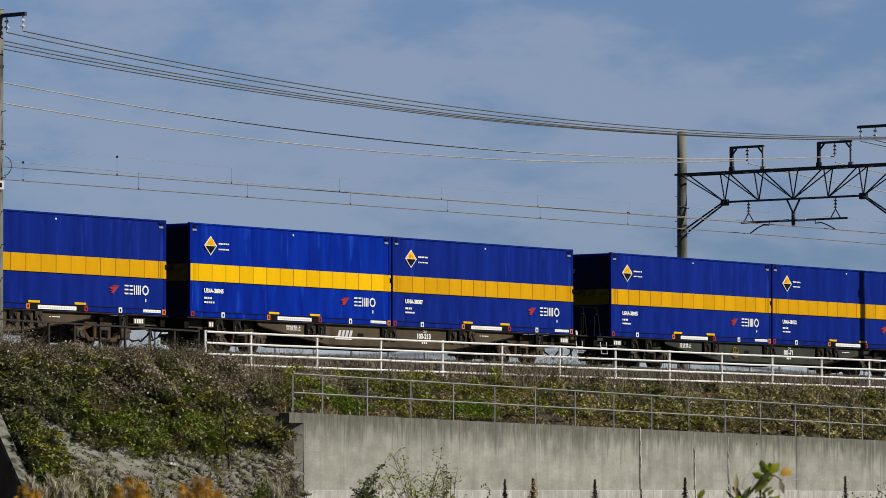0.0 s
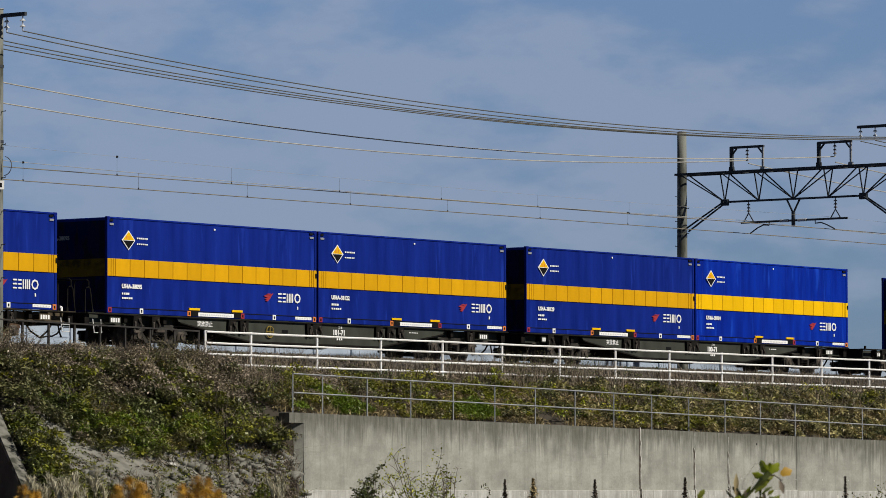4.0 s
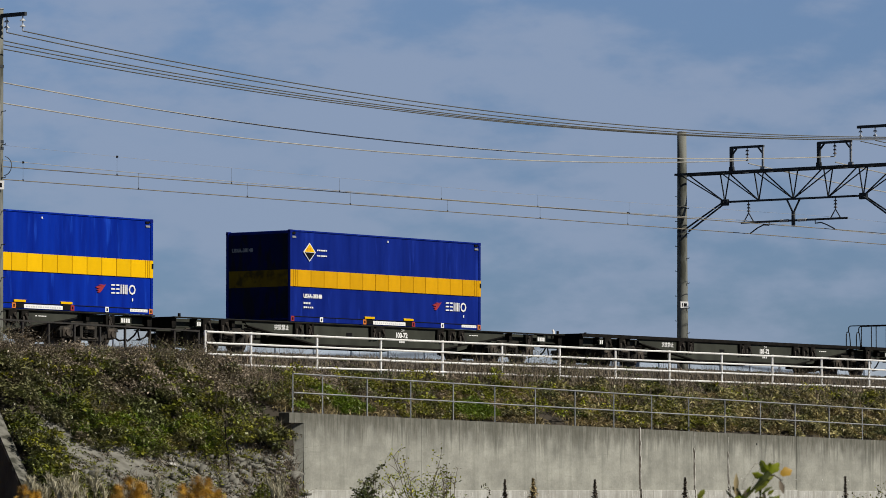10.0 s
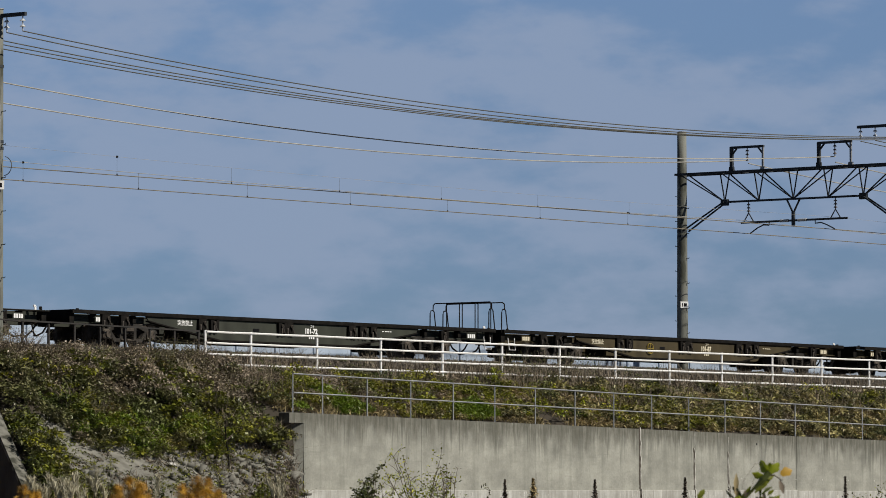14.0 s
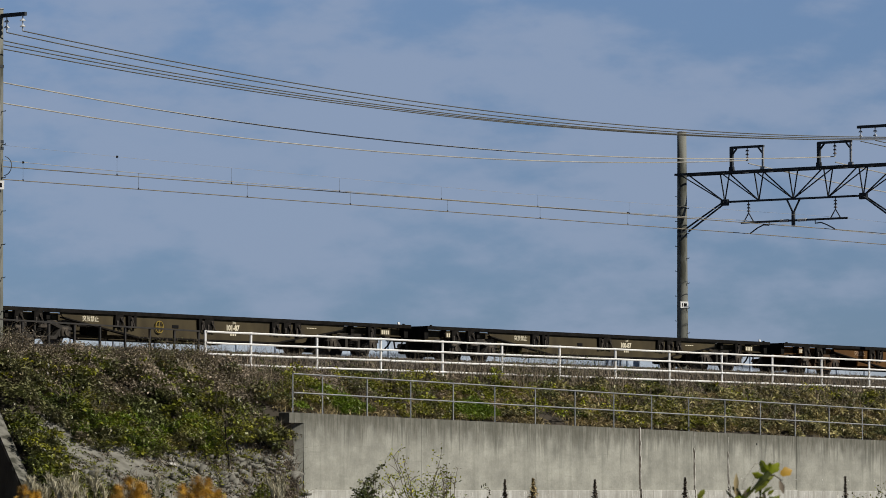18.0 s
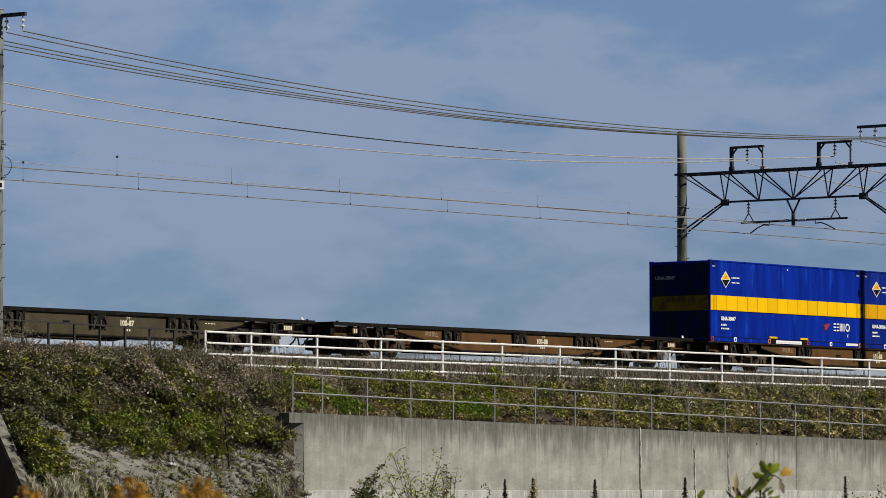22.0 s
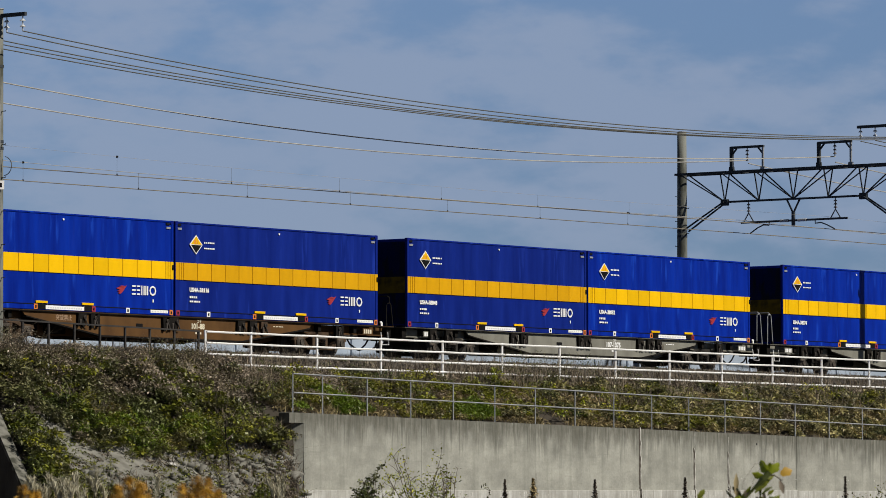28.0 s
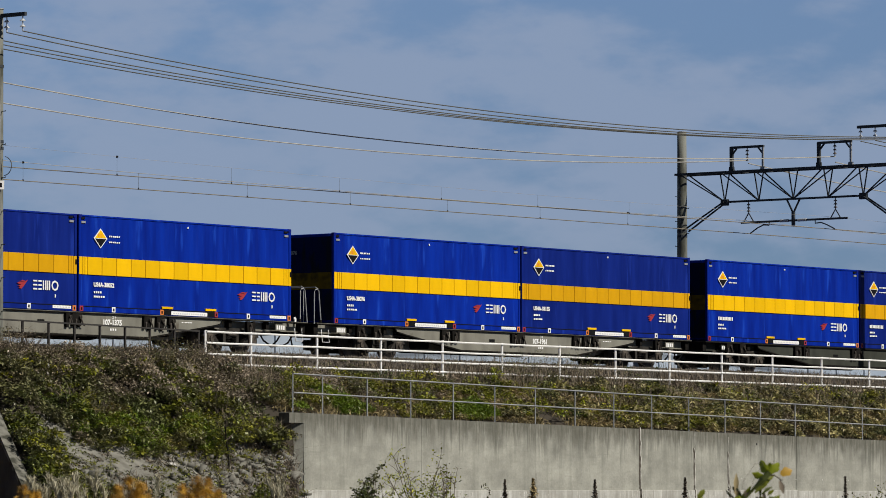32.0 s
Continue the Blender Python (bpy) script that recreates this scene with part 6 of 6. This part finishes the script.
    stuff("straw_tufts", *leaves(clumps(x, y, rng, 32, 0.24, 0.06, 0.5), 0.15, rng, 0.7, 0.16), M["straw"], "bent tufts of straw-coloured grass above the wall", "grass")
    x, y, rng = scatter(2600, 99.2, 152, 83.0, 84.25, 76, lambda x, y: noise2(x, y, 0.9, 77) > -0.55)
    stuff("low_weeds", *leaves(clumps(x, y, rng, 34, 0.17, 0.0, 0.35), 0.07, rng), M["leaf_dark"], "low dark weeds matted under the white fence", "weeds")
    x, y, rng = scatter(2400, 99.2, 152, 82.6, 84.1, 78, lambda x, y: noise2(x, y, 0.9, 79) > 0.0)
    stuff("dead_weeds", *leaves(clumps(x, y, rng, 24, 0.20, 0.05, 0.6), 0.07, rng), M["leaf_withered"], "withered brown weeds under the white fence", "weeds")
    x, y, rng = scatter(130, 99.2, 140, 83.0, 83.9, 80, lambda x, y: noise2(x, y, 1.6, 81) > 0.25)
    stuff("fence_shoots", *leaves(clumps(x, y, rng, 40, 0.20, 0.22, 1.2), 0.085, rng), M["leaf_bright"], "bright green shoots growing up to the white fence", "weeds")
    x, y, rng = scatter(8000, 88.5, 152, 84.3, 86.1, 50, lambda x, y: noise2(x, y, 0.9, 58) > 0.05)
    z = np.maximum(terrain(x, y), np.interp(y, [85.25, 86.35], [-0.60, -0.06]))
    stuff("verge_grass", *blades(np.stack([x, y, z], 1), 0.20, 0.016, rng, 0.9), M["stalk"], "short brown withered grass beside the ballast", "grass")
    x, y, rng = scatter(1700, 92, 152, 84.2, 86.2, 69, lambda x, y: noise2(x, y, 0.8, 70) > 0.0)
    z = np.maximum(0, np.interp(y, [85.25, 86.35], [-0.60, -0.06]) - terrain(x, y))
    stuff("verge_weeds", *leaves(clumps(x, y, rng, 34, 0.15, 0.05, 0.6) + np.repeat(np.stack([0 * z, 0 * z, z], 1), 34, 0), 0.055, rng), M["leaf_dark"], "dark withered weeds beside the white fence", "weeds")
    # withered climbers on the dark fence and tall dead weeds beside the white one
    for n, x0, x1, h, seed, name, label in ((260, 89.2, 91.9, 0.95, 85, "climbers", "withered brown climbers tangled in the dark fence"), (190, 96.4, 99.2, 0.80, 86, "tall_weeds", "tall reddish-brown dead weeds beside the white fence"),
                                            (130, 112.5, 117.5, 0.95, 87, "tall_weeds", "tall reddish-brown dead weeds beside the white fence"), (200, 92.0, 96.4, 0.50, 88, "tall_weeds", "tall reddish-brown dead weeds beside the dark fence")):
        x, y, rng = scatter(n, x0, x1, 83.5, 84.0, seed, lambda x, y: x > 0)
        foot = np.stack([x, y, terrain(x, y)], 1)
        stuff(name, *blades(foot, h, 0.014, rng, 0.9), M["stalk"], label, "weeds")
        tips = np.repeat(foot, 12, 0) + np.stack([rng.normal(0, 0.14, 12 * n), rng.normal(0, 0.06, 12 * n), rng.uniform(0.1, 0.95, 12 * n) * h], 1)
        stuff(name + "_leaves", *leaves(tips, 0.05, rng), M["leaf_withered"] if seed == 85 else M["leaf_dark"], label.replace("climbers", "climber leaves").replace("weeds", "weed leaves"), "weeds")
    x, y, rng = scatter(900, 86.5, 99, 76.2, 80.6, 71, lambda x, y: (x > wing_x(y) + 0.4) & (x < slope_end_x(y) - 0.4) & (noise2(x, y, 0.5, 72) > 0.1))
    c = clumps(x, y, rng, 26, 0.20, 0.0, 0.12)
    c[:, 2] = np.maximum(GROUND, -0.55 - (84 - c[:, 1]) * 0.60) + 0.10
    stuff("leaf_litter", *leaves(c, 0.065, rng, 0.3), M["stalk"], "dead brown leaves and twigs lying on the concrete slope", "leaf litter")
    x, y, rng = scatter(520, 86.5, 99, 76.2, 80.6, 66, lambda x, y: (x > wing_x(y) + 0.3) & (x < slope_end_x(y)))
    stuff("slope_weeds", *leaves(clumps(x, y, rng, 45, 0.20, 0.06, 0.7), 0.055, rng), M["leaf"], "small green weeds in the joints of the concrete slope", "weeds")
    x, y, rng = scatter(12000, 95.0, 152, 82.2, 85.2, 49, lambda x, y: noise2(x, y, 1.2, 57) > -0.1)
    stuff("bank_stalks", *blades(np.stack([x, y, terrain(x, y)], 1), 0.62, 0.017, rng, 0.6), M["stalk"], "thin brown stalks growing through the white fence", "weeds")


make_slope_plants()


def spot(turn, far):
    """A place on the flat ground at a bearing (degrees from the y axis) and distance from the camera."""
    return far * math.sin(radians(turn)), far * math.cos(radians(turn))


def make_shrub(name, x, y, height, spread, seed, limbs, leaf, per, mat, label, low_leaves=2300):
    """Stem, forking twigs and separate leaves."""
    rng = np.random.RandomState(seed)
    t = base(name, pose(x, y, GROUND), label, "shrub")
    wood, tips = Build(), []
    for k in range(limbs):
        a = rng.uniform(0, math.tau)
        out = spread * rng.uniform(0.35, 1.0)
        h = height * rng.uniform(0.62, 1.0)
        path = [Vector((0, 0, 0))]
        for j in range(1, 7):
            u = j / 6
            path.append(Vector((math.cos(a) * out * u ** 1.4 + rng.uniform(-0.04, 0.04), math.sin(a) * out * u ** 1.4 + rng.uniform(-0.04, 0.04), h * u)))
        wood.tube(path, 0.018, 5, 0.005)
        for j in range(2, 7):
            tips += [path[j]] * (1 if j < 5 else 2)
            for q in range(2):
                b = path[j] + Vector((rng.uniform(-1, 1), rng.uniform(-1, 1), rng.uniform(0.1, 0.9))) * 0.28 * spread
                wood.tube([path[j], (path[j] + b) / 2 + Vector((0, 0, 0.02)), b], 0.007, 4, 0.003)
                tips.append(b)
    part("brushwood", wood, M["bark"], t)
    c = np.repeat(np.array([tuple(p) for p in tips]), per, 0)
    c = c + rng.normal(0, 0.07 * max(spread, 0.5), c.shape)
    n = low_leaves
    low = np.stack([rng.normal(0, spread * 0.45, n), rng.normal(0, spread * 0.45, n), rng.uniform(0.42, 0.80, n) * height], 1)
    low[:, 2] *= 1 - 0.30 * np.hypot(low[:, 0], low[:, 1]) / spread + 0.10 * noise2(low[:, 0] + 9, low[:, 1] + 9, 0.35, seed)
    c = np.concatenate([c, low])
    part("foliage", sheet("foliage", *leaves(c, leaf, rng), mat), None, t)
    return t


make_shrub("shrub", *spot(52.646 + math.degrees(-40 / 8257), 119), 2.62, 1.10, 3, 13, 0.080, 4, M["leaf_bright"], "sparse olive-leaved shrub before the retaining wall", 900)
make_shrub("shrub", *spot(52.646 + math.degrees(-138 / 8257), 117), 2.22, 0.55, 4, 11, 0.095, 6, M["leaf_dark"], "low dark-leaved shrub before the retaining wall", 1500)
make_shrub("shrub", *spot(52.646 + math.degrees(-100 / 8257), 118), 1.95, 0.6, 7, 7, 0.075, 4, M["leaf_bright"], "low yellow-green shrub before the retaining wall", 1500)
make_shrub("shrub", *spot(52.646 + math.degrees(6 / 8257), 119), 2.50, 0.40, 9, 8, 0.060, 1, M["stalk"], "thin dry shrub with few leaves before the retaining wall", 120)
make_shrub("shrub", *spot(52.646 + math.degrees(60 / 8257), 118), 1.75, 0.6, 6, 5, 0.075, 4, M["leaf_dark"], "low dark-leaved shrub before the retaining wall")
make_shrub("shrub", *spot(52.646 + math.degrees(760 / 8257), 120), 1.85, 0.8, 12, 6, 0.075, 5, M["leaf"], "low dark-leaved shrub before the retaining wall")


def make_plume_grass(turn, far, count, height, spread, seed):
    rng = np.random.RandomState(seed)
    x, y = spot(turn, far)
    t = base("silver_grass", pose(x, y, GROUND), "tall silver grass with pale feathery plumes, gone to seed", "grass clump", "silver grass clumps")
    stems, hairs = Build(), []
    for k in range(count):
        fx, fy = rng.normal(0, spread, 2)
        h = height * rng.uniform(0.82, 1.06)
        a, b = rng.uniform(-0.30, 0.22), rng.uniform(-0.2, 0.2)
        top = Vector((fx + a, fy + b, h - 0.28))
        stems.tube([(fx, fy, 0), (fx + a * 0.3, fy + b * 0.3, h * 0.5), top], 0.006, 4, 0.004)
        side = rng.uniform(-0.16, 0.10)
        for j in range(190):
            u = rng.uniform(0, 1)
            hairs.append(top + Vector((rng.normal(0, 0.012) + side * u * u, rng.normal(0, 0.012) - side * u * u, 0.34 * u)))
    part("stems", stems, M["straw"], t)
    part("plumes", sheet("plumes", *blades(np.array([tuple(h) for h in hairs]), 0.17, 0.016, rng, 0.45), M["plume"]), None, t, "pale silvery plumes")
    f = np.stack([rng.normal(0, spread, 60), rng.normal(0, spread, 60), np.zeros(60)], 1)
    part("blades", sheet("blades", *blades(f, height * 0.78, 0.022, rng, 0.4), M["straw"]), None, t, "dry straw-coloured blades")


for px, count, height in ((-702, 3, 1.74), (-684, 5, 1.80), (-667, 6, 1.78), (-652, 6, 1.80), (-634, 4, 1.76), (-612, 2, 1.84), (-520, 2, 1.72), (-300, 2, 1.70), (-268, 2, 1.70)):
    make_plume_grass(52.646 + math.degrees(px / 8257), 99 - 3 * math.sin(px * 1.7), count, height, 0.34, 900 + px)
for px, height, spread, seed, mat, label in ((-640, 1.95, 0.4, 201, "leaf", "low olive-green weed clump before the slope"), (-578, 2.10, 0.35, 202, "leaf_dark", "dark withered weed clump before the slope"), (-495, 2.0, 0.45, 203, "leaf_dark", "dark withered weed clump before the slope"),
                                      (-415, 2.05, 0.45, 204, "leaf", "low olive-green weed clump before the slope"), (-318, 2.25, 0.5, 205, "leaf", "low olive-green weed clump before the slope"), (-285, 2.3, 0.4, 206, "stalk", "dry brown weed clump before the slope")):
    make_shrub("weed_clump", *spot(52.646 + math.degrees(px / 8257), 103), height, spread, seed, 5, 0.075, 3, M[mat], label)


def make_goldenrod(turn, far, height, spread, seed):
    rng = np.random.RandomState(seed)
    x, y = spot(turn, far)
    t = base("goldenrod", pose(x, y, GROUND), "goldenrod stems with yellow-orange fading flower heads", "weed", "goldenrods")
    stems, heads, k0 = Build(), [], far / 30
    for k in range(8):
        a, b = rng.normal(0, spread, 2)
        h = height - k0 * rng.uniform(0.0, 0.16) - 0.25 * abs(a)
        stems.tube([(a * 0.3, b * 0.3, 0), (a * 0.7, b * 0.7, h * 0.6), (a, b, h)], 0.006 * k0, 5, 0.003 * k0)
        for j in range(420):
            u = rng.uniform(0, 1)
            w = (0.050 * (1 - u) + 0.010) * k0
            heads.append((a + rng.normal(0, w), b + rng.normal(0, w), h - (0.24 - 0.25 * u) * k0))
    part("stems", stems, M["bark"], t)
    part("flower_spray", sheet("flower_spray", *leaves(np.array(heads), 0.021 * k0, rng, 0.9, 0.7), M["golden"]), None, t, "fading yellow-orange flower heads")


make_goldenrod(52.646 + math.degrees(-552 / 8257), 16, 1.522, 0.045, 81)
make_goldenrod(52.646 + math.degrees(-438 / 8257), 16, 1.526, 0.050, 82)
make_goldenrod(52.646 + math.degrees(-732 / 8257), 17, 1.488, 0.028, 83)


def make_spike(turn, far, height, width, seed, mat, label):
    """A dry seed spike on a stalk."""
    rng = np.random.RandomState(seed)
    x, y = spot(turn, far)
    t = base("seed_spike", pose(x, y, GROUND), label, "weed", "seed spikes")
    part("stalk", Build().tube([(0, 0, 0), (0.01, 0, height * 0.5), (0, 0.01, height)], 0.012, 5, 0.006), M["bark"], t)
    u = rng.uniform(0, 1, 700)
    c = np.stack([rng.normal(0, width, 700) * (1.05 - u), rng.normal(0, width, 700) * (1.05 - u), height - 0.42 + 0.44 * u], 1)
    part("seed_head", sheet("seed_head", *leaves(c, 0.03, rng, 0.6, 0.6), mat), None, t)


for px, top, far, w, mat, label in ((109, 852, 60, 0.031, M["bark"], "dark brown dried seed spike"), (268, 852, 60, 0.031, M["bark"], "dark brown dried seed spike"), (427, 849, 60, 0.031, M["bark"], "dark brown dried seed spike"),
                             (709, 847, 60, 0.02, M["bark"], "dark brown dried seed spike"), (159, 852, 45, 0.048, M["straw"], "pale straw-coloured seed spike")):
    make_spike(52.646 + math.degrees(px / 8257), far, 1.433 + (884 - top) / 8257 * far, w, 90 + px, mat, label)


def make_sapling():
    """A leaning stem with a few broad leaves, close to the camera."""
    rng = np.random.RandomState(71)
    far = 30.0
    k = far / 17
    x, y = spot(52.646 + math.degrees(540 / 8257), far)
    t = base("sapling", pose(x, y, GROUND), "young leaning stem with broad green and yellowing leaves", "plant")
    right, ahead = Vector((0.607, -0.795, 0)), Vector((0.795, 0.607, 0))
    at = lambda u, h: right * u * k + Vector((0, 0, max(0.0, 1.433 + (h - 1.433) * k)))
    part("stem", Build().tube([at(-0.20, 0), at(-0.12, 0.9), at(-0.04, 1.41), at(0.05, 1.505), at(0.075, 1.53)], 0.016 * k, 7, 0.011 * k), M["leaf_dark"], t)
    part("twig", Build().tube([at(0.06, 1.515), at(0.09, 1.52), at(0.12, 1.50)], 0.003 * k, 5, 0.002 * k), M["bark"], t)

    def leaf(u, h, length, width, turn, lift, mat, name="leaf"):
        b, n = Build(), 15
        vs, fs = [], []
        length, width = length * k, width * k
        d = (right * math.cos(turn) + Vector((0, 0, 1)) * math.sin(turn)).normalized()
        s = (ahead * lift + d.cross(ahead)).normalized()
        nrm = d.cross(s)
        for i in range(n):
            e = i / (n - 1)
            w = width * math.sin(math.pi * min(0.97, e * 0.93 + 0.05)) ** 0.75 * (1 + 0.14 * math.sin(e * 11 + length * 170))
            c = at(u, h) + d * length * e + nrm * (-0.25 * length * e * e)
            vs += [c - s * w + nrm * w * 0.3, c, c + s * w + nrm * w * 0.3]
        for i in range(n - 1):
            for j in (0, 1):
                fs.append((i * 3 + j, i * 3 + j + 1, i * 3 + 4 + j, i * 3 + 3 + j))
        b.add(vs, fs)
        part(name, b, mat, t, smooth=True)

    leaf(0.07, 1.525, 0.055, 0.017, 2.2, 0.5, M["leaf_lime"])
    leaf(0.078, 1.525, 0.050, 0.017, 0.95, 0.3, M["leaf_lime"])
    leaf(0.072, 1.52, 0.045, 0.018, 1.6, 0.9, M["leaf_lime"])
    leaf(0.055, 1.515, 0.045, 0.014, 3.0, 0.6, M["leaf_lime"])
    leaf(0.06, 1.50, 0.05, 0.014, 3.9, 0.4, M["leaf"])
    leaf(0.115, 1.52, 0.045, 0.018, 0.5, 0.4, M["leaf_yellow"])
    leaf(0.11, 1.50, 0.05, 0.010, -1.2, 0.3, M["stalk"])
    for q in range(20):
        leaf(rng.uniform(-0.07, 0.09), rng.uniform(1.40, 1.45), rng.uniform(0.03, 0.05), rng.uniform(0.005, 0.013), rng.uniform(-0.5, 3.4), rng.uniform(0, 1), (M["leaf"], M["leaf_dark"], M["leaf_bright"], M["stalk"])[q % 4])
    leaf(-0.045, 1.44, 0.085, 0.009, 1.62, 0.2, M["straw"])
    leaf(0.02, 1.455, 0.095, 0.011, 0.80, 0.3, M["leaf"])
    leaf(-0.185, 1.435, 0.040, 0.011, 1.0, 0.3, M["leaf"])
    leaf(-0.20, 1.42, 0.045, 0.016, 0.3, 0.5, M["leaf_bright"])
    for q in range(3):
        u = -0.04 + 0.035 * q
        part("dry_stem", Build().tube([at(u, 1.40), at(u + 0.02, 1.50), at(u + 0.06, 1.56 + 0.006 * q), at(u + 0.09, 1.565 - 0.004 * q)], 0.0012, 4, 0.0008), M["stalk"], t)


make_sapling()


def make_slope_tree():
    """A thin young tree rooted at the edge of the concrete slope."""
    rng = np.random.RandomState(75)
    x, y = 94.2, 79.0
    t = base("young_tree", pose(x, y, -0.55 - (84 - y) * 0.60), "thin dark-stemmed young tree at the edge of the slope", "tree")
    # trunk takes the near-black steel colour to read as a dark silhouette
    part("trunk", Build().tube([(0, 0, 0), (0.02, 0.02, 0.4), (0.01, 0.10, 0.9), (0.04, 0.16, 1.3)], 0.032, 7, 0.012), M["steel_dark"], t)
    limbs, tips = Build(), []
    for k in range(9):
        a, z = rng.uniform(0, math.tau), rng.uniform(0.15, 1.2)
        out = Vector((math.cos(a), math.sin(a), 0.7)) * rng.uniform(0.35, 0.75)
        p = Vector((0.01, 0.09 * z, z))
        limbs.tube([p, p + out * 0.5 + Vector((0, 0, 0.03)), p + out], 0.010, 5, 0.004)
        tips += [p + out * u for u in (0.6, 0.8, 1.0)]
    part("limbs", limbs, M["bark"], t)
    c = np.repeat(np.array([tuple(p) for p in tips]), 26, 0)
    part("crown", sheet("crown", *leaves(c + rng.normal(0, 0.13, c.shape), 0.085, rng), M["leaf"]), None, t)


def make_litter():
    """A crumpled piece of white sheet on the slope."""
    rng = np.random.RandomState(76)
    b, n = Build(), 7
    vs = [(0.30 * i / n + rng.uniform(-0.03, 0.03), 0.12 * j / n + rng.uniform(-0.02, 0.02), 0.07 * j / n + 0.08 + rng.uniform(0, 0.04)) for i in range(n) for j in range(n)]
    b.add(vs, [(i * n + j, (i + 1) * n + j, (i + 1) * n + j + 1, i * n + j + 1) for i in range(n - 1) for j in range(n - 1)])
    tagged(part("litter", b, M["lime"], at=pose(91.9, 79.0, -3.46, 0, 0, 12)), "crumpled white plastic sheet lying on the concrete slope", "litter")


def make_rubble():
    """Broken concrete chunks lying on the lower part of the slope."""
    x, y, rng = scatter(1500, 88.0, 99, 76.4, 80.4, 111, lambda x, y: (x > wing_x(y) + 0.5) & (x < slope_end_x(y) - 0.1) & (y < bush_edge_y(x, y) + 0.2) & (noise2(x, y, 0.9, 112) + 0.06 * (x - 92) > 0.0))
    n = len(x)
    cube = np.array([(i, j, k) for i in (-1, 1) for j in (-1, 1) for k in (-1, 1)], float)
    quad = np.array([(0, 1, 3, 2), (4, 6, 7, 5), (0, 4, 5, 1), (2, 3, 7, 6), (0, 2, 6, 4), (1, 5, 7, 3)])
    size = 0.03 + 0.10 * rng.uniform(0, 1, n) ** 2.5
    p = cube[None] * rng.uniform(0.55, 1.25, (n, 8, 1)) * (size[:, None] * rng.uniform(0.5, 1.4, (n, 3)) * np.array([1.2, 1.2, 0.5]))[:, None]
    a = rng.uniform(0, math.tau, n)
    b = rng.normal(0, 0.5, n)
    ca, sa, cb, sb = np.cos(a)[:, None], np.sin(a)[:, None], np.cos(b)[:, None], np.sin(b)[:, None]
    px, pz = p[..., 0] * cb - p[..., 2] * sb, p[..., 0] * sb + p[..., 2] * cb
    p = np.stack([px * ca - p[..., 1] * sa, px * sa + p[..., 1] * ca, pz], -1)
    p += np.stack([x, y, np.maximum(GROUND, -0.55 - (84 - y) * 0.60) + 0.06 + size * 0.4], 1)[:, None]
    tx, ty, rng = scatter(3000, 89.0, 99, 76.4, 80.4, 113, lambda x, y: (x > wing_x(y) + 0.5) & (x < slope_end_x(y) - 0.1) & (noise2(x, y, 0.9, 114) + 0.12 * (x - 93) > 0.0))
    foot = np.stack([tx, ty, np.maximum(GROUND, -0.55 - (84 - ty) * 0.60) + 0.10], 1)
    stuff("dead_twigs", *blades(foot, 0.22, 0.020, rng, 1.8), M["twig"], "dead dark twigs and stems lying on the concrete slope", "twigs")
    stuff("rubble", p.reshape(-1, 3), (quad[None] + np.arange(n)[:, None, None] * 8).reshape(-1, 4), M["revetment"], "broken pale concrete chunks on the foot of the slope", "rubble")


make_slope_tree()
make_litter()
make_rubble()


# ---- what moves ----
def shift(t):
    ts, ss = [a for a, _ in SHIFT], [b for _, b in SHIFT]
    return float(np.interp(t, ts, ss))


def motions():
    stops = sorted({k / 2 for k in range(65)} | {t for t, _ in SHIFT})
    for ob, centre, z in TRAIN:
        walk(ob, [(t, pose(centre + shift(t), TRACK_Y, z)) for t in stops])
    steps = [k / 10 for k in range(321)]
    turns = [math.degrees(shift(t) / 0.405) for t in steps]
    for ob, d in WHEELS:
        walk(ob, [(t, pose(d, 0, 0.405, 0, a, 0)) for t, a in zip(steps, turns)])


motions()
